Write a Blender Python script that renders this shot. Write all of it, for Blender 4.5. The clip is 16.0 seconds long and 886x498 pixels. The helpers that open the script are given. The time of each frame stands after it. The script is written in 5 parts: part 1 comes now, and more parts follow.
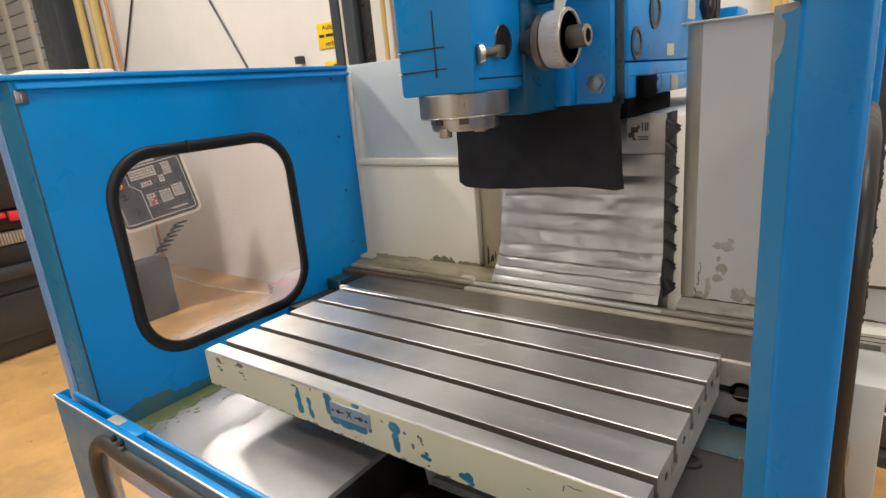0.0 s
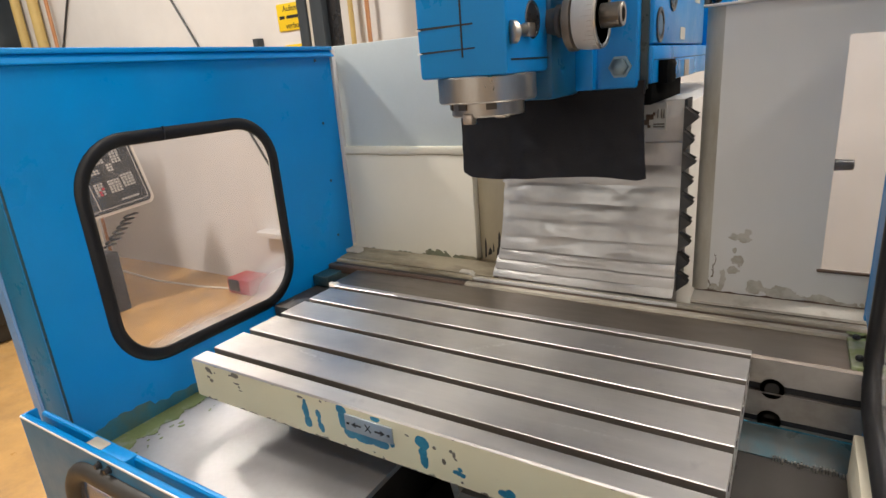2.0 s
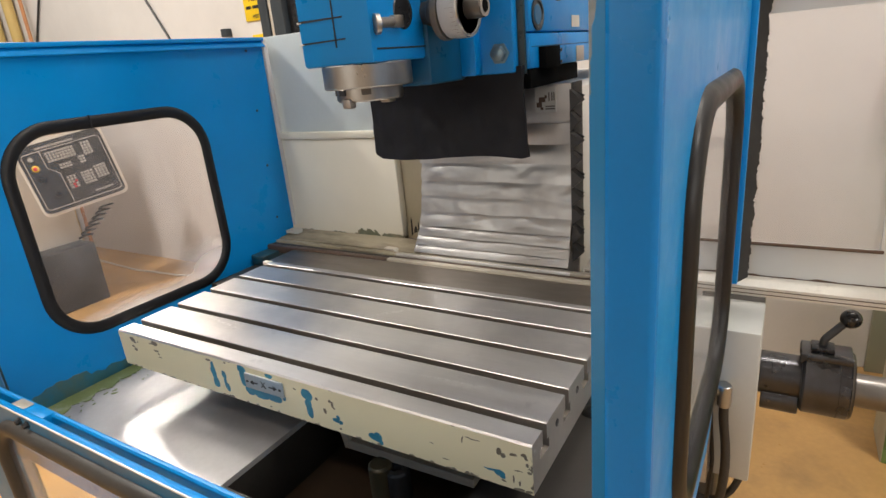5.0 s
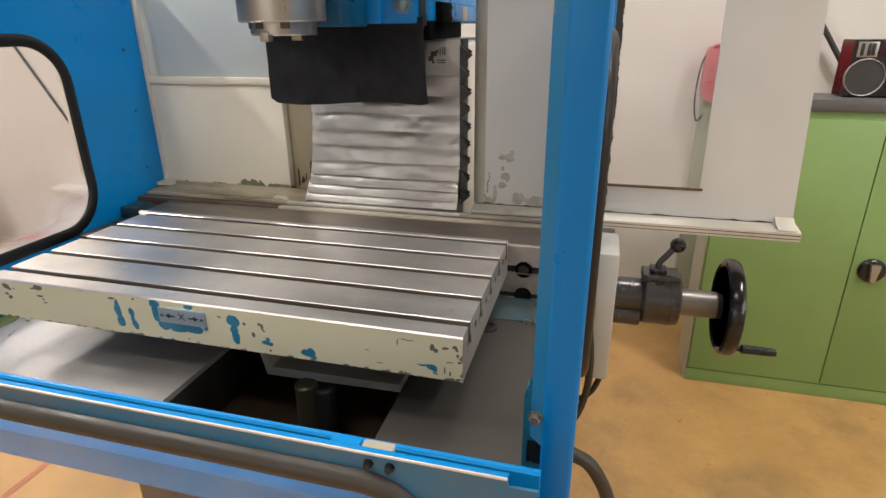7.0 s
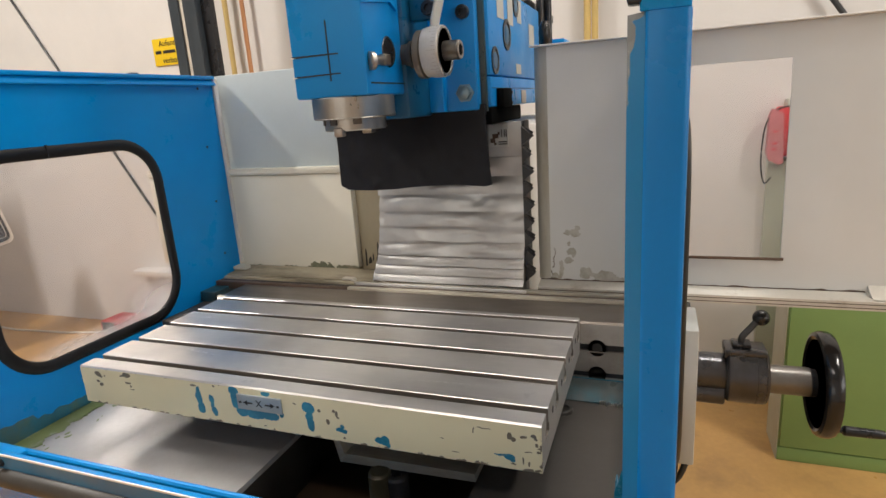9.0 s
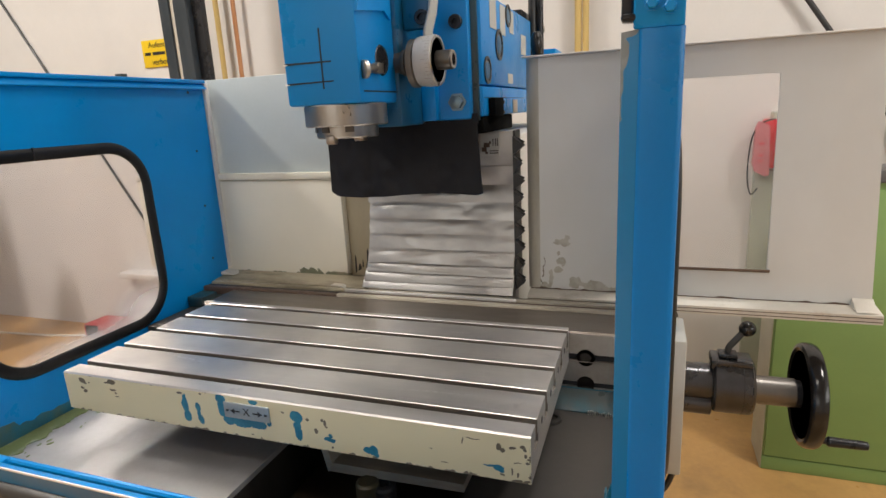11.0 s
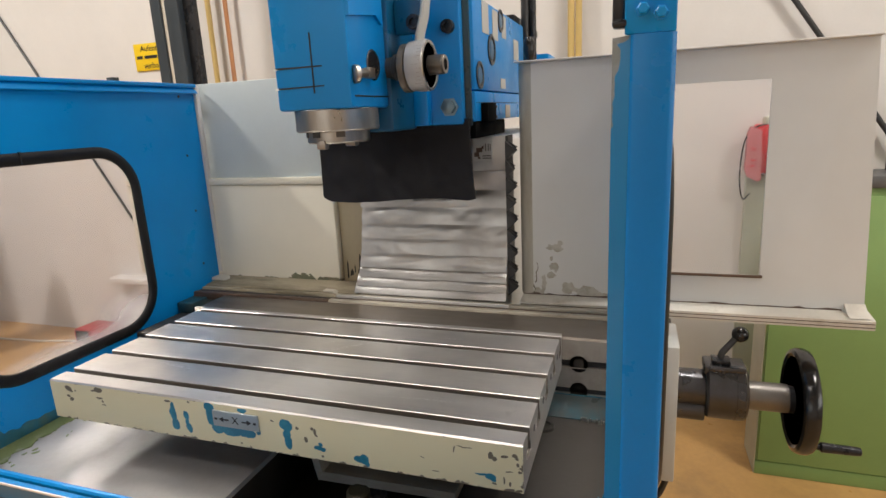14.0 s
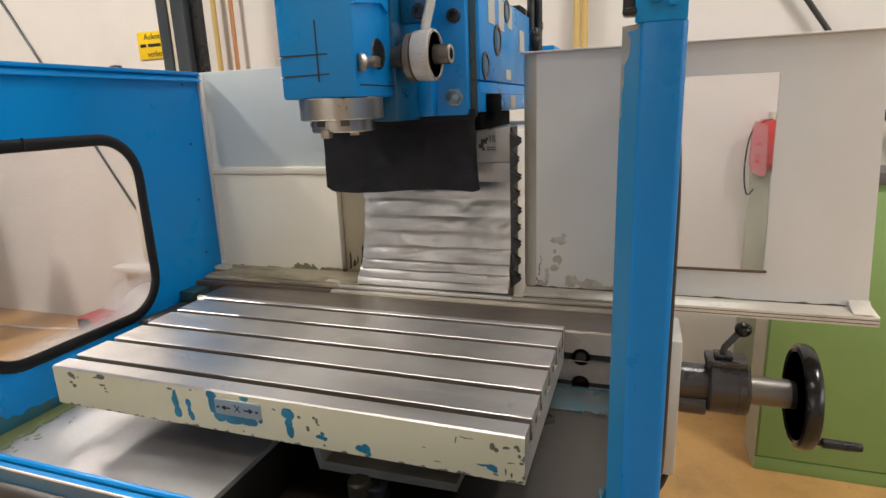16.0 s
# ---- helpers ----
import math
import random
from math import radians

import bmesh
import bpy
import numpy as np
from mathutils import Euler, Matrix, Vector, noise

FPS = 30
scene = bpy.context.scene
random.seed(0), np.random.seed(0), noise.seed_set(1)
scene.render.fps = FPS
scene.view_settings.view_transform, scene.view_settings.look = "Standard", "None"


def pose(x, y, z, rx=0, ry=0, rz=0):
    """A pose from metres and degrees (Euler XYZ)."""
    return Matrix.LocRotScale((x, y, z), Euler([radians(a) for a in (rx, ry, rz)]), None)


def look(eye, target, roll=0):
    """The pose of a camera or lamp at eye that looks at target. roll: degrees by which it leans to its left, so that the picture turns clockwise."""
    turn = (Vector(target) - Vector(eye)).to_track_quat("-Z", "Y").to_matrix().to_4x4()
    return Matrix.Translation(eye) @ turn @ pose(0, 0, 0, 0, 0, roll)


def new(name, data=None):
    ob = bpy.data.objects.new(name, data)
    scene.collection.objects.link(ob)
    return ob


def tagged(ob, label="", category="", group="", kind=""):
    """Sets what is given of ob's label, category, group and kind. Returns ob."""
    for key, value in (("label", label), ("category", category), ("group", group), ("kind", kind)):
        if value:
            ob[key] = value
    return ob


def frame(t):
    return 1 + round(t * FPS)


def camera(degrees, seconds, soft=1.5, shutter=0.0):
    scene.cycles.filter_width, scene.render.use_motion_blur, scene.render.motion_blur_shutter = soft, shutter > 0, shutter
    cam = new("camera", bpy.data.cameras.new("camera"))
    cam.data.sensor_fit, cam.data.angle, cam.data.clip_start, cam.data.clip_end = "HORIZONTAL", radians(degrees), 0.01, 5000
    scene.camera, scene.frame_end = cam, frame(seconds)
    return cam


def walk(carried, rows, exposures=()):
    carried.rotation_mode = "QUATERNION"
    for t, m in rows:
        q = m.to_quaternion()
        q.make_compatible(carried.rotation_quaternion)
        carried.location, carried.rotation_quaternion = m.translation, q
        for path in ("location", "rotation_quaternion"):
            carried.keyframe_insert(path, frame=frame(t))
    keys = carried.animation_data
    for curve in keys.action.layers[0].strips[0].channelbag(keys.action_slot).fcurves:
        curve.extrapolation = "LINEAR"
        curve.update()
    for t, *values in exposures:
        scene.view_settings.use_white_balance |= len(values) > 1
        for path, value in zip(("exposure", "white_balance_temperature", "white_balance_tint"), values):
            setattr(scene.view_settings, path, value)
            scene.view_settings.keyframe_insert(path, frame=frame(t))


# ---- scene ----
cam = camera(75.9, 16.0)
PATH = [
    (0, (0.804, -0.42, 1.158), (-0.363, 1.112, 0.62), -5.1),
    (0.5, (0.806, -0.422, 1.159), (-0.34, 1.127, 0.623), -5.1),
    (1, (0.765, -0.426, 1.162), (-0.339, 1.149, 0.614), -4.8),
    (1.5, (0.716, -0.424, 1.16), (-0.348, 1.173, 0.598), -4.6),
    (2, (0.702, -0.418, 1.158), (-0.326, 1.193, 0.568), -4.5),
    (2.5, (0.707, -0.418, 1.155), (-0.296, 1.203, 0.551), -4.3),
    (3, (0.706, -0.418, 1.157), (-0.287, 1.203, 0.535), -4.0),
    (3.2, (0.707, -0.421, 1.157), (-0.286, 1.2, 0.535), -4.0),
    (5.3, (0.875, -0.408, 1.143), (-0.133, 1.197, 0.501), -5.7),
    (5.5, (0.879, -0.415, 1.138), (-0.1, 1.199, 0.477), -6.5),
    (6, (0.87, -0.456, 1.128), (0.151, 1.283, 0.45), -5.8),
    (6.5, (0.816, -0.519, 1.118), (0.274, 1.274, 0.418), -3.1),
    (7, (0.801, -0.526, 1.115), (0.308, 1.271, 0.388), -0.6),
    (7.5, (0.798, -0.524, 1.111), (0.234, 1.279, 0.455), -1.8),
    (8, (0.794, -0.528, 1.127), (0.097, 1.275, 0.616), -3.9),
    (8.5, (0.789, -0.533, 1.127), (0.082, 1.27, 0.63), -4.6),
    (9, (0.785, -0.526, 1.132), (0.086, 1.282, 0.643), -4.0),
    (11.3, (0.782, -0.526, 1.137), (0.123, 1.302, 0.664), -3.1),
    (11.5, (0.784, -0.523, 1.135), (0.128, 1.304, 0.653), -3.3),
    (12, (0.79, -0.524, 1.138), (0.136, 1.308, 0.675), -3.4),
    (12.5, (0.784, -0.523, 1.138), (0.129, 1.312, 0.689), -3.3),
    (13, (0.783, -0.521, 1.137), (0.13, 1.315, 0.688), -3.3),
    (13.5, (0.784, -0.519, 1.137), (0.135, 1.318, 0.686), -3.1),
    (14, (0.783, -0.519, 1.138), (0.14, 1.318, 0.677), -2.9),
    (14.5, (0.784, -0.521, 1.135), (0.148, 1.315, 0.663), -2.5),
    (15, (0.783, -0.523, 1.136), (0.146, 1.311, 0.655), -2.3),
    (15.5, (0.781, -0.521, 1.135), (0.137, 1.31, 0.652), -2.2),
    (16, (0.78, -0.518, 1.135), (0.132, 1.311, 0.65), -2.3),
]
walk(cam, [(t, look(eye, target, roll)) for t, eye, target, roll in PATH], [(0, -0.03), (5.5, -0.01), (7.5, -0.02), (8.5, -0.11), (13, -0.16), (16, -0.14)])

# ---- world and lights ----
world = bpy.data.worlds.new("workshop_air")
scene.world = world
world.use_nodes = True
world.node_tree.nodes["Background"].inputs[0].default_value = (0.9, 0.93, 1.0, 1)
world.node_tree.nodes["Background"].inputs[1].default_value = 0.02
# ceiling lights: x, y, length along x, length along y, watts
# all unseen: three set by shadow lines, the rest added as fill
LAMPS = [(0.2, -1.6, 1.3, 0.28, 12), (2.6, -0.05, 0.28, 0.6, 38), (-0.42, -0.5, 0.24, 0.9, 9), (1.25, 0.85, 0.7, 0.28, 27), (-2.0, -0.3, 0.2, 0.6, 104), (-3.8, 0.6, 0.28, 0.6, 10)]
# added beams turned to the machine: x, y, beam in degrees, watts
# unseen: first follows the tray's shadow, second only fills the tray's left
FLOODS = [(-4.3, 1.68, 36, 8.5), (-1.05, 0.5, 40, 0.8)]
# fill light from the added windows: watts of the front and the right one
WINDOW_FILL = (16, 30)
FILL_COLOUR = (1.0, 0.962, 0.912)
LAMP_COLOUR = (1.0, 0.943, 0.872)
CEIL = 3.4


# ---- materials ----
def nodes_of(name):
    m = bpy.data.materials.new(name)
    m.use_nodes = True
    nt = m.node_tree
    return m, nt, nt.nodes["Principled BSDF"]


def mixed(nt, fac, a, b):
    n = nt.nodes.new("ShaderNodeMix")
    n.data_type = "RGBA"
    for k, v in ((0, fac), (6, a), (7, b)):
        if isinstance(v, (int, float)):
            n.inputs[k].default_value = v
        elif isinstance(v, tuple):
            n.inputs[k].default_value = (*v, 1)
        else:
            nt.links.new(v, n.inputs[k])
    return n.outputs[2]


def grain(nt, scale, detail=6, stretch=(1, 1, 1), rough=0.6, at=(0, 0, 0)):
    co = nt.nodes.new("ShaderNodeTexCoord")
    mp = nt.nodes.new("ShaderNodeMapping")
    mp.inputs["Scale"].default_value = stretch
    mp.inputs["Location"].default_value = at
    nt.links.new(co.outputs["Object"], mp.inputs[0])
    n = nt.nodes.new("ShaderNodeTexNoise")
    n.inputs["Scale"].default_value, n.inputs["Detail"].default_value, n.inputs["Roughness"].default_value = scale, detail, rough
    nt.links.new(mp.outputs[0], n.inputs["Vector"])
    return n.outputs["Fac"]


def ramp(nt, fac, lo, hi, a=0.0, b=1.0):
    r = nt.nodes.new("ShaderNodeMapRange")
    for k, v in zip((1, 2, 3, 4), (lo, hi, a, b)):
        r.inputs[k].default_value = v
    nt.links.new(fac, r.inputs[0])
    return r.outputs[0]


def surface(name, rgb, rough=0.45, metal=0.0, var=0.12, stain=None, stain_scale=5, stain_at=(0.55, 0.75), fine=180, bump=0.08, stretch=(1, 1, 1), coat=0.0, rough_var=0.12, spec=0.5):
    """Colour with grain at two scales, optional stains of another colour, uneven gloss and fine relief."""
    m, nt, p = nodes_of(name)
    big, small = grain(nt, 4, 5, stretch), grain(nt, fine, 4, stretch)
    dark = tuple(c * (1 - var) for c in rgb)
    light = tuple(min(1, c * (1 + var)) for c in rgb)
    col = mixed(nt, ramp(nt, big, 0.3, 0.7), dark, light)
    col = mixed(nt, ramp(nt, small, 0.35, 0.75, 0, var * 1.2), col, tuple(c * 0.55 for c in rgb))
    if stain:
        s = grain(nt, stain_scale, 8, stretch, 0.65, (3, 1, 7))
        col = mixed(nt, ramp(nt, s, stain_at[0], stain_at[1], 0, 0.8), col, stain)
    nt.links.new(col, p.inputs["Base Color"])
    p.inputs["Metallic"].default_value, p.inputs["Specular IOR Level"].default_value = metal, spec
    nt.links.new(ramp(nt, grain(nt, 14, 6, stretch), 0.3, 0.7, max(0.03, rough - rough_var), min(1, rough + rough_var)), p.inputs["Roughness"])
    if coat:
        p.inputs["Coat Weight"].default_value = coat
        p.inputs["Coat Roughness"].default_value = 0.18
    b = nt.nodes.new("ShaderNodeBump")
    b.inputs["Strength"].default_value, b.inputs["Distance"].default_value = bump, 0.002
    nt.links.new(small, b.inputs["Height"])
    nt.links.new(b.outputs[0], p.inputs["Normal"])
    return m


BLUE = surface("blue_paint", (0.0, 0.230, 0.60), 0.36, var=0.07, stain=(0.0, 0.13, 0.36), stain_scale=2.0, stain_at=(0.58, 1.0), fine=260, bump=0.05, spec=0.24, coat=0.12)
# darker copy of the guard's blue that holds the post's shade
BLUE_POST = surface("shaded_blue_paint", (0.0, 0.172, 0.52), 0.32, var=0.07, stain=(0.0, 0.11, 0.33), stain_scale=3.0, stain_at=(0.55, 0.9), fine=260, bump=0.05, spec=0.30)
PALEBLUE = surface("lit_blue_paint", (0.17, 0.33, 0.62), 0.40, var=0.08, stain=(0.07, 0.24, 0.52), stain_scale=6, stain_at=(0.5, 0.8), fine=200)
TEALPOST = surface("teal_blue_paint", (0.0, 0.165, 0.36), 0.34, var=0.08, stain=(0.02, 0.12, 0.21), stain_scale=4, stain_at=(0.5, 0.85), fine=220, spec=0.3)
BLUE_HEAD = surface("hammered_blue_paint", (0.0, 0.225, 0.61), 0.36, var=0.07, spec=0.4, fine=420, bump=0.12)
GREY = surface("grey_sheet_paint", (0.64, 0.62, 0.59), 0.42, var=0.06, fine=200, bump=0.04)
COOL = surface("pale_grey_paint", (0.51, 0.57, 0.585), 0.42, var=0.05, fine=200, bump=0.04)
CREAM = surface("old_cream_paint", (0.62, 0.57, 0.45), 0.45, var=0.07, stain=(0.33, 0.28, 0.17), stain_scale=4, stain_at=(0.62, 0.85), fine=160)
STEEL = surface("ground_steel", (0.67, 0.645, 0.62), 0.36, 0.90, var=0.10, stain=(0.58, 0.56, 0.55), stain_scale=3, stain_at=(0.5, 0.85), fine=90, bump=0.03, stretch=(0.25, 2.5, 1), rough_var=0.06)
def clouded_and_scuffed(m, marks):
    """Adds painted cloudy reflections, and light rubbed streaks to a material: x, y, half length, half width, turn in
    degrees.
    """
    nt = m.node_tree
    p = nt.nodes["Principled BSDF"]
    col = p.inputs["Base Color"].links[0].from_socket
    co = nt.nodes.new("ShaderNodeTexCoord")
    fleck = ramp(nt, grain(nt, 160, 4), 0.42, 0.62)
    # dark clouds put patchy reflections into the steel's colour
    col = mixed(nt, ramp(nt, grain(nt, 7, 5, (1, 1, 1), 0.55, (4, 2, 0)), 0.48, 0.68, 0, 0.75), col, (0.47, 0.455, 0.465))
    col = mixed(nt, ramp(nt, grain(nt, 26, 6, (1, 1, 1), 0.7, (1, 8, 0)), 0.62, 0.72, 0, 0.5), col, (0.46, 0.44, 0.435))
    for x, y, a, b, turn in marks:
        mp = nt.nodes.new("ShaderNodeMapping")
        mp.vector_type = "TEXTURE"
        mp.inputs["Location"].default_value = (x, y, 0)
        mp.inputs["Rotation"].default_value = (0, 0, radians(turn))
        mp.inputs["Scale"].default_value = (a, b, 100)
        nt.links.new(co.outputs["Object"], mp.inputs[0])
        ln = nt.nodes.new("ShaderNodeVectorMath")
        ln.operation = "LENGTH"
        nt.links.new(mp.outputs[0], ln.inputs[0])
        mul = nt.nodes.new("ShaderNodeMath")
        mul.operation = "MULTIPLY"
        nt.links.new(ramp(nt, ln.outputs["Value"], 0.3, 1.0, 0.7, 0.0), mul.inputs[0])
        nt.links.new(fleck, mul.inputs[1])
        col = mixed(nt, mul.outputs[0], col, (0.85, 0.83, 0.82))
    nt.links.new(col, p.inputs["Base Color"])


clouded_and_scuffed(STEEL, [(0.375, 0.20, 0.04, 0.006, 40), (0.35, 0.17, 0.035, 0.008, 10), (0.40, 0.225, 0.02, 0.004, 55), (0.52, 0.26, 0.02, 0.004, 5), (0.15, 0.08, 0.05, 0.004, -8), (0.55, 0.07, 0.06, 0.003, 4)])
STEEL_DARK = surface("oiled_steel", (0.29, 0.255, 0.225), 0.42, 1.0, var=0.2, stain=(0.10, 0.085, 0.07), stain_scale=6, fine=80, bump=0.05, stretch=(0.3, 1, 1))
SLIDEFACE = surface("worn_bare_casting", (0.44, 0.405, 0.365), 0.45, 0.6, var=0.15, stain=(0.20, 0.17, 0.13), stain_scale=12, stain_at=(0.5, 0.8), fine=90)
# darker, browner steel for the inner faces of the T-slots
SLOTMAT = surface("dark_slot_steel", (0.19, 0.165, 0.14), 0.55, 0.4, var=0.2)
CHROME = surface("bright_steel", (0.50, 0.48, 0.45), 0.30, 1.0, var=0.08, fine=120, bump=0.02)
ALU = surface("aluminium_sheet", (0.45, 0.443, 0.43), 0.43, 1.0, var=0.14, stain=(0.34, 0.33, 0.32), stain_scale=9, stain_at=(0.48, 0.75), fine=40, bump=0.05)
COLLAR = surface("turned_steel", (0.40, 0.37, 0.33), 0.36, 1.0, var=0.15, stain=(0.22, 0.18, 0.14), stain_scale=18, stain_at=(0.45, 0.8), fine=150, bump=0.03, stretch=(1, 1, 0.3))
PLEAT = surface("black_pleated_cloth", (0.030, 0.028, 0.027), 0.5, 0.0, var=0.3, fine=120)
BLUE_DARKENED = surface("darkened_oily_blue_paint", (0.004, 0.105, 0.23), 0.36, var=0.12, stain=(0.02, 0.055, 0.09), stain_scale=9, stain_at=(0.5, 0.8), fine=300, bump=0.08)
DRUMFACE = surface("oily_brown_steel", (0.17, 0.145, 0.115), 0.45, 0.5, var=0.2, fine=120)
SLEEVE_PALE = surface("bare_worn_steel", (0.42, 0.38, 0.34), 0.42, 0.8, var=0.15, fine=120)
DRUM = surface("satin_drum_steel", (0.46, 0.455, 0.44), 0.45, 0.15, var=0.10, stain=(0.26, 0.24, 0.21), stain_scale=20, stain_at=(0.5, 0.75))
FACEGREY = surface("oily_grey_steel", (0.26, 0.245, 0.225), 0.42, 0.4, var=0.2, stain=(0.10, 0.085, 0.065), stain_scale=25, stain_at=(0.45, 0.7))
BOLTBLUE = surface("rubbed_blue_bolt", (0.20, 0.29, 0.35), 0.34, 0.6, var=0.15, fine=120)
FITTING = surface("dull_fitting_steel", (0.40, 0.40, 0.40), 0.38, 0.9, var=0.15, fine=120)
SLEEVE_GREY = surface("bare_grey_sleeve", (0.21, 0.198, 0.185), 0.38, 0.85, var=0.15, fine=100)
SLEEVE = surface("dull_dark_steel", (0.12, 0.108, 0.095), 0.45, 0.8, var=0.15, fine=100)
BLACKENED = surface("blackened_steel", (0.035, 0.036, 0.04), 0.32, 0.6, var=0.2, fine=140)
WHEEL = surface("glossy_black_phenolic", (0.008, 0.008, 0.009), 0.17, 0.0, var=0.15, fine=120, bump=0.01, rough_var=0.05)
BLACK = surface("black_plastic", (0.012, 0.012, 0.013), 0.22, 0.0, var=0.2, fine=120, bump=0.03)
RUBBER = surface("black_rubber", (0.008, 0.008, 0.009), 0.40, 0.0, spec=0.35, var=0.25, fine=90, bump=0.05)
MATTBLACK = surface("matt_black", (0.004, 0.004, 0.004), 0.9, spec=0.05, var=0.2)
LEATHER = surface("black_leather_cloth", (0.0085, 0.009, 0.0125), 0.5, 0.0, spec=0.22, var=0.3, fine=300, bump=0.25)
FLOORMAT = surface("ochre_floor_coating", (0.52, 0.305, 0.112), 0.38, var=0.16, stain=(0.24, 0.15, 0.075), stain_scale=3.4, stain_at=(0.50, 0.74), fine=60, bump=0.05)
WALLMAT = surface("wall_paint", (0.67, 0.65, 0.63), 0.75, var=0.04, stain=(0.67, 0.64, 0.605), stain_scale=1.5, fine=120, bump=0.12)
CEILMAT = surface("ceiling_paint", (0.40, 0.39, 0.37), 0.8, var=0.04)
GREEN = surface("green_cabinet_paint", (0.205, 0.335, 0.115), 0.42, var=0.06, fine=220, bump=0.04)
DUCTGREY = surface("grey_green_duct", (0.37, 0.385, 0.31), 0.5, var=0.06)
GUNMETAL = surface("oiled_gunmetal", (0.085, 0.085, 0.092), 0.32, 0.85, var=0.15, stain=(0.06, 0.055, 0.05), stain_scale=20, stain_at=(0.5, 0.8), fine=140)
SAGE = surface("pale_sage_paint", (0.52, 0.52, 0.43), 0.5, var=0.06)
TRAYMAT = surface("worn_tray_steel", (0.50, 0.485, 0.475), 0.50, 0.55, spec=0.4, var=0.10, stain=(0.40, 0.37, 0.33), stain_scale=4, fine=110, bump=0.06)
# oily tray, its colour lowered to hold the table's shade
TRAYSHADE = surface("shaded_oily_tray", (0.058, 0.052, 0.047), 0.42, 0.1, rough_var=0.05, var=0.08, fine=90)
CASTING = surface("oily_brown_casting", (0.38, 0.325, 0.24), 0.45, 0.0, var=0.25, stain=(0.05, 0.04, 0.03), stain_scale=8, fine=60)
OILSCREW = surface("oily_olive_steel", (0.055, 0.048, 0.028), 0.45, 0.3, var=0.25, fine=90)
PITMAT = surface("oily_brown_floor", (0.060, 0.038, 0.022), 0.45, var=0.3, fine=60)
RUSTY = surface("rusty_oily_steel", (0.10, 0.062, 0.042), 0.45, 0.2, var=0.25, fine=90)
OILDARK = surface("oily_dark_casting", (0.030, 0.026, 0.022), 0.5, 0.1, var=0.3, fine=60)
TEAL = surface("oily_teal_paint", (0.012, 0.055, 0.075), 0.35, var=0.25, stain=(0.05, 0.05, 0.04), stain_scale=9, stain_at=(0.45, 0.7))
TEALBLUE = surface("greasy_teal_paint", (0.010, 0.135, 0.215), 0.34, var=0.15, stain=(0.035, 0.06, 0.065), stain_scale=12, stain_at=(0.5, 0.8), fine=120)
# grimy teal, lowered further to carry the sheet's shade
DEFLECT = surface("shaded_grimy_teal_sheet", (0.012, 0.075, 0.105), 0.36, var=0.3, stain=(0.055, 0.055, 0.05), stain_scale=14, stain_at=(0.42, 0.60), fine=80)
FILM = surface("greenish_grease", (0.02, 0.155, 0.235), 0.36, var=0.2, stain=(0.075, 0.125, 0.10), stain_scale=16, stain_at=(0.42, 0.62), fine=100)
OLIVE = surface("worn_green_primer", (0.22, 0.27, 0.10), 0.5, var=0.2, stain=(0.30, 0.32, 0.26), stain_scale=30, stain_at=(0.5, 0.6))
GRIMECREAM = surface("grimy_cream_paint", (0.40, 0.36, 0.29), 0.42, var=0.15, stain=(0.12, 0.10, 0.07), stain_scale=12, stain_at=(0.5, 0.75), stretch=(0.3, 1, 1))
LEDGE = surface("greasy_olive_paint", (0.40, 0.345, 0.245), 0.42, var=0.2, stain=(0.11, 0.09, 0.055), stain_scale=14, stain_at=(0.45, 0.62), stretch=(0.35, 1, 1))
LEDGE_PALE = surface("dusty_cream_sheet", (0.64, 0.60, 0.525), 0.5, var=0.1, stain=(0.35, 0.30, 0.22), stain_scale=22, stain_at=(0.55, 0.75))
LIGHTGREY = surface("light_grey_paint", (0.46, 0.46, 0.43), 0.45, var=0.05)
PANELFACE = surface("dark_key_panel", (0.022, 0.023, 0.025), 0.4, var=0.1)
LATHE = surface("dark_grey_paint", (0.036, 0.037, 0.039), 0.42, var=0.12)
DULLRED = surface("dusty_red_plastic", (0.40, 0.05, 0.05), 0.5, var=0.15)
PINKRED = surface("hazed_red_plastic", (0.55, 0.16, 0.18), 0.5, var=0.15)
REDDARK = surface("dark_red_display", (0.035, 0.008, 0.010), 0.25, var=0.1)
RED = surface("red_plastic", (0.62, 0.02, 0.03), 0.35, var=0.1)
REDTAPE = surface("faded_red_line", (0.42, 0.12, 0.06), 0.5, var=0.2)
YELLOW = surface("yellow_sign_enamel", (0.80, 0.55, 0.01), 0.45, var=0.05)
YPIPE = surface("yellow_pipe_paint", (0.58, 0.42, 0.15), 0.45, var=0.08)
OPIPE = surface("copper_pipe", (0.55, 0.26, 0.12), 0.4, 0.3, var=0.1)
DARKFRAME = surface("dark_blue_grey_frame", (0.035, 0.045, 0.055), 0.4, var=0.12)
CONSOLE = surface("console_white_paint", (0.62, 0.58, 0.50), 0.5, var=0.05)
SHUTTER = surface("grey_shutter", (0.46, 0.45, 0.43), 0.5, 0.2, var=0.08)
PLATE = surface("engraved_grey_plate", (0.32, 0.36, 0.38), 0.4, 0.4, var=0.08)
KEYCAP = surface("grey_keycap", (0.42, 0.41, 0.38), 0.5, var=0.05)
WOODTOP = surface("grey_linoleum", (0.10, 0.10, 0.10), 0.5, var=0.12)
BRUSH = surface("black_bristle", (0.012, 0.011, 0.010), 0.7, var=0.4, fine=500)
INK = surface("black_ink", (0.012, 0.012, 0.014), 0.6, var=0.1)
WHITE = surface("white_label", (0.70, 0.68, 0.62), 0.5, var=0.05)


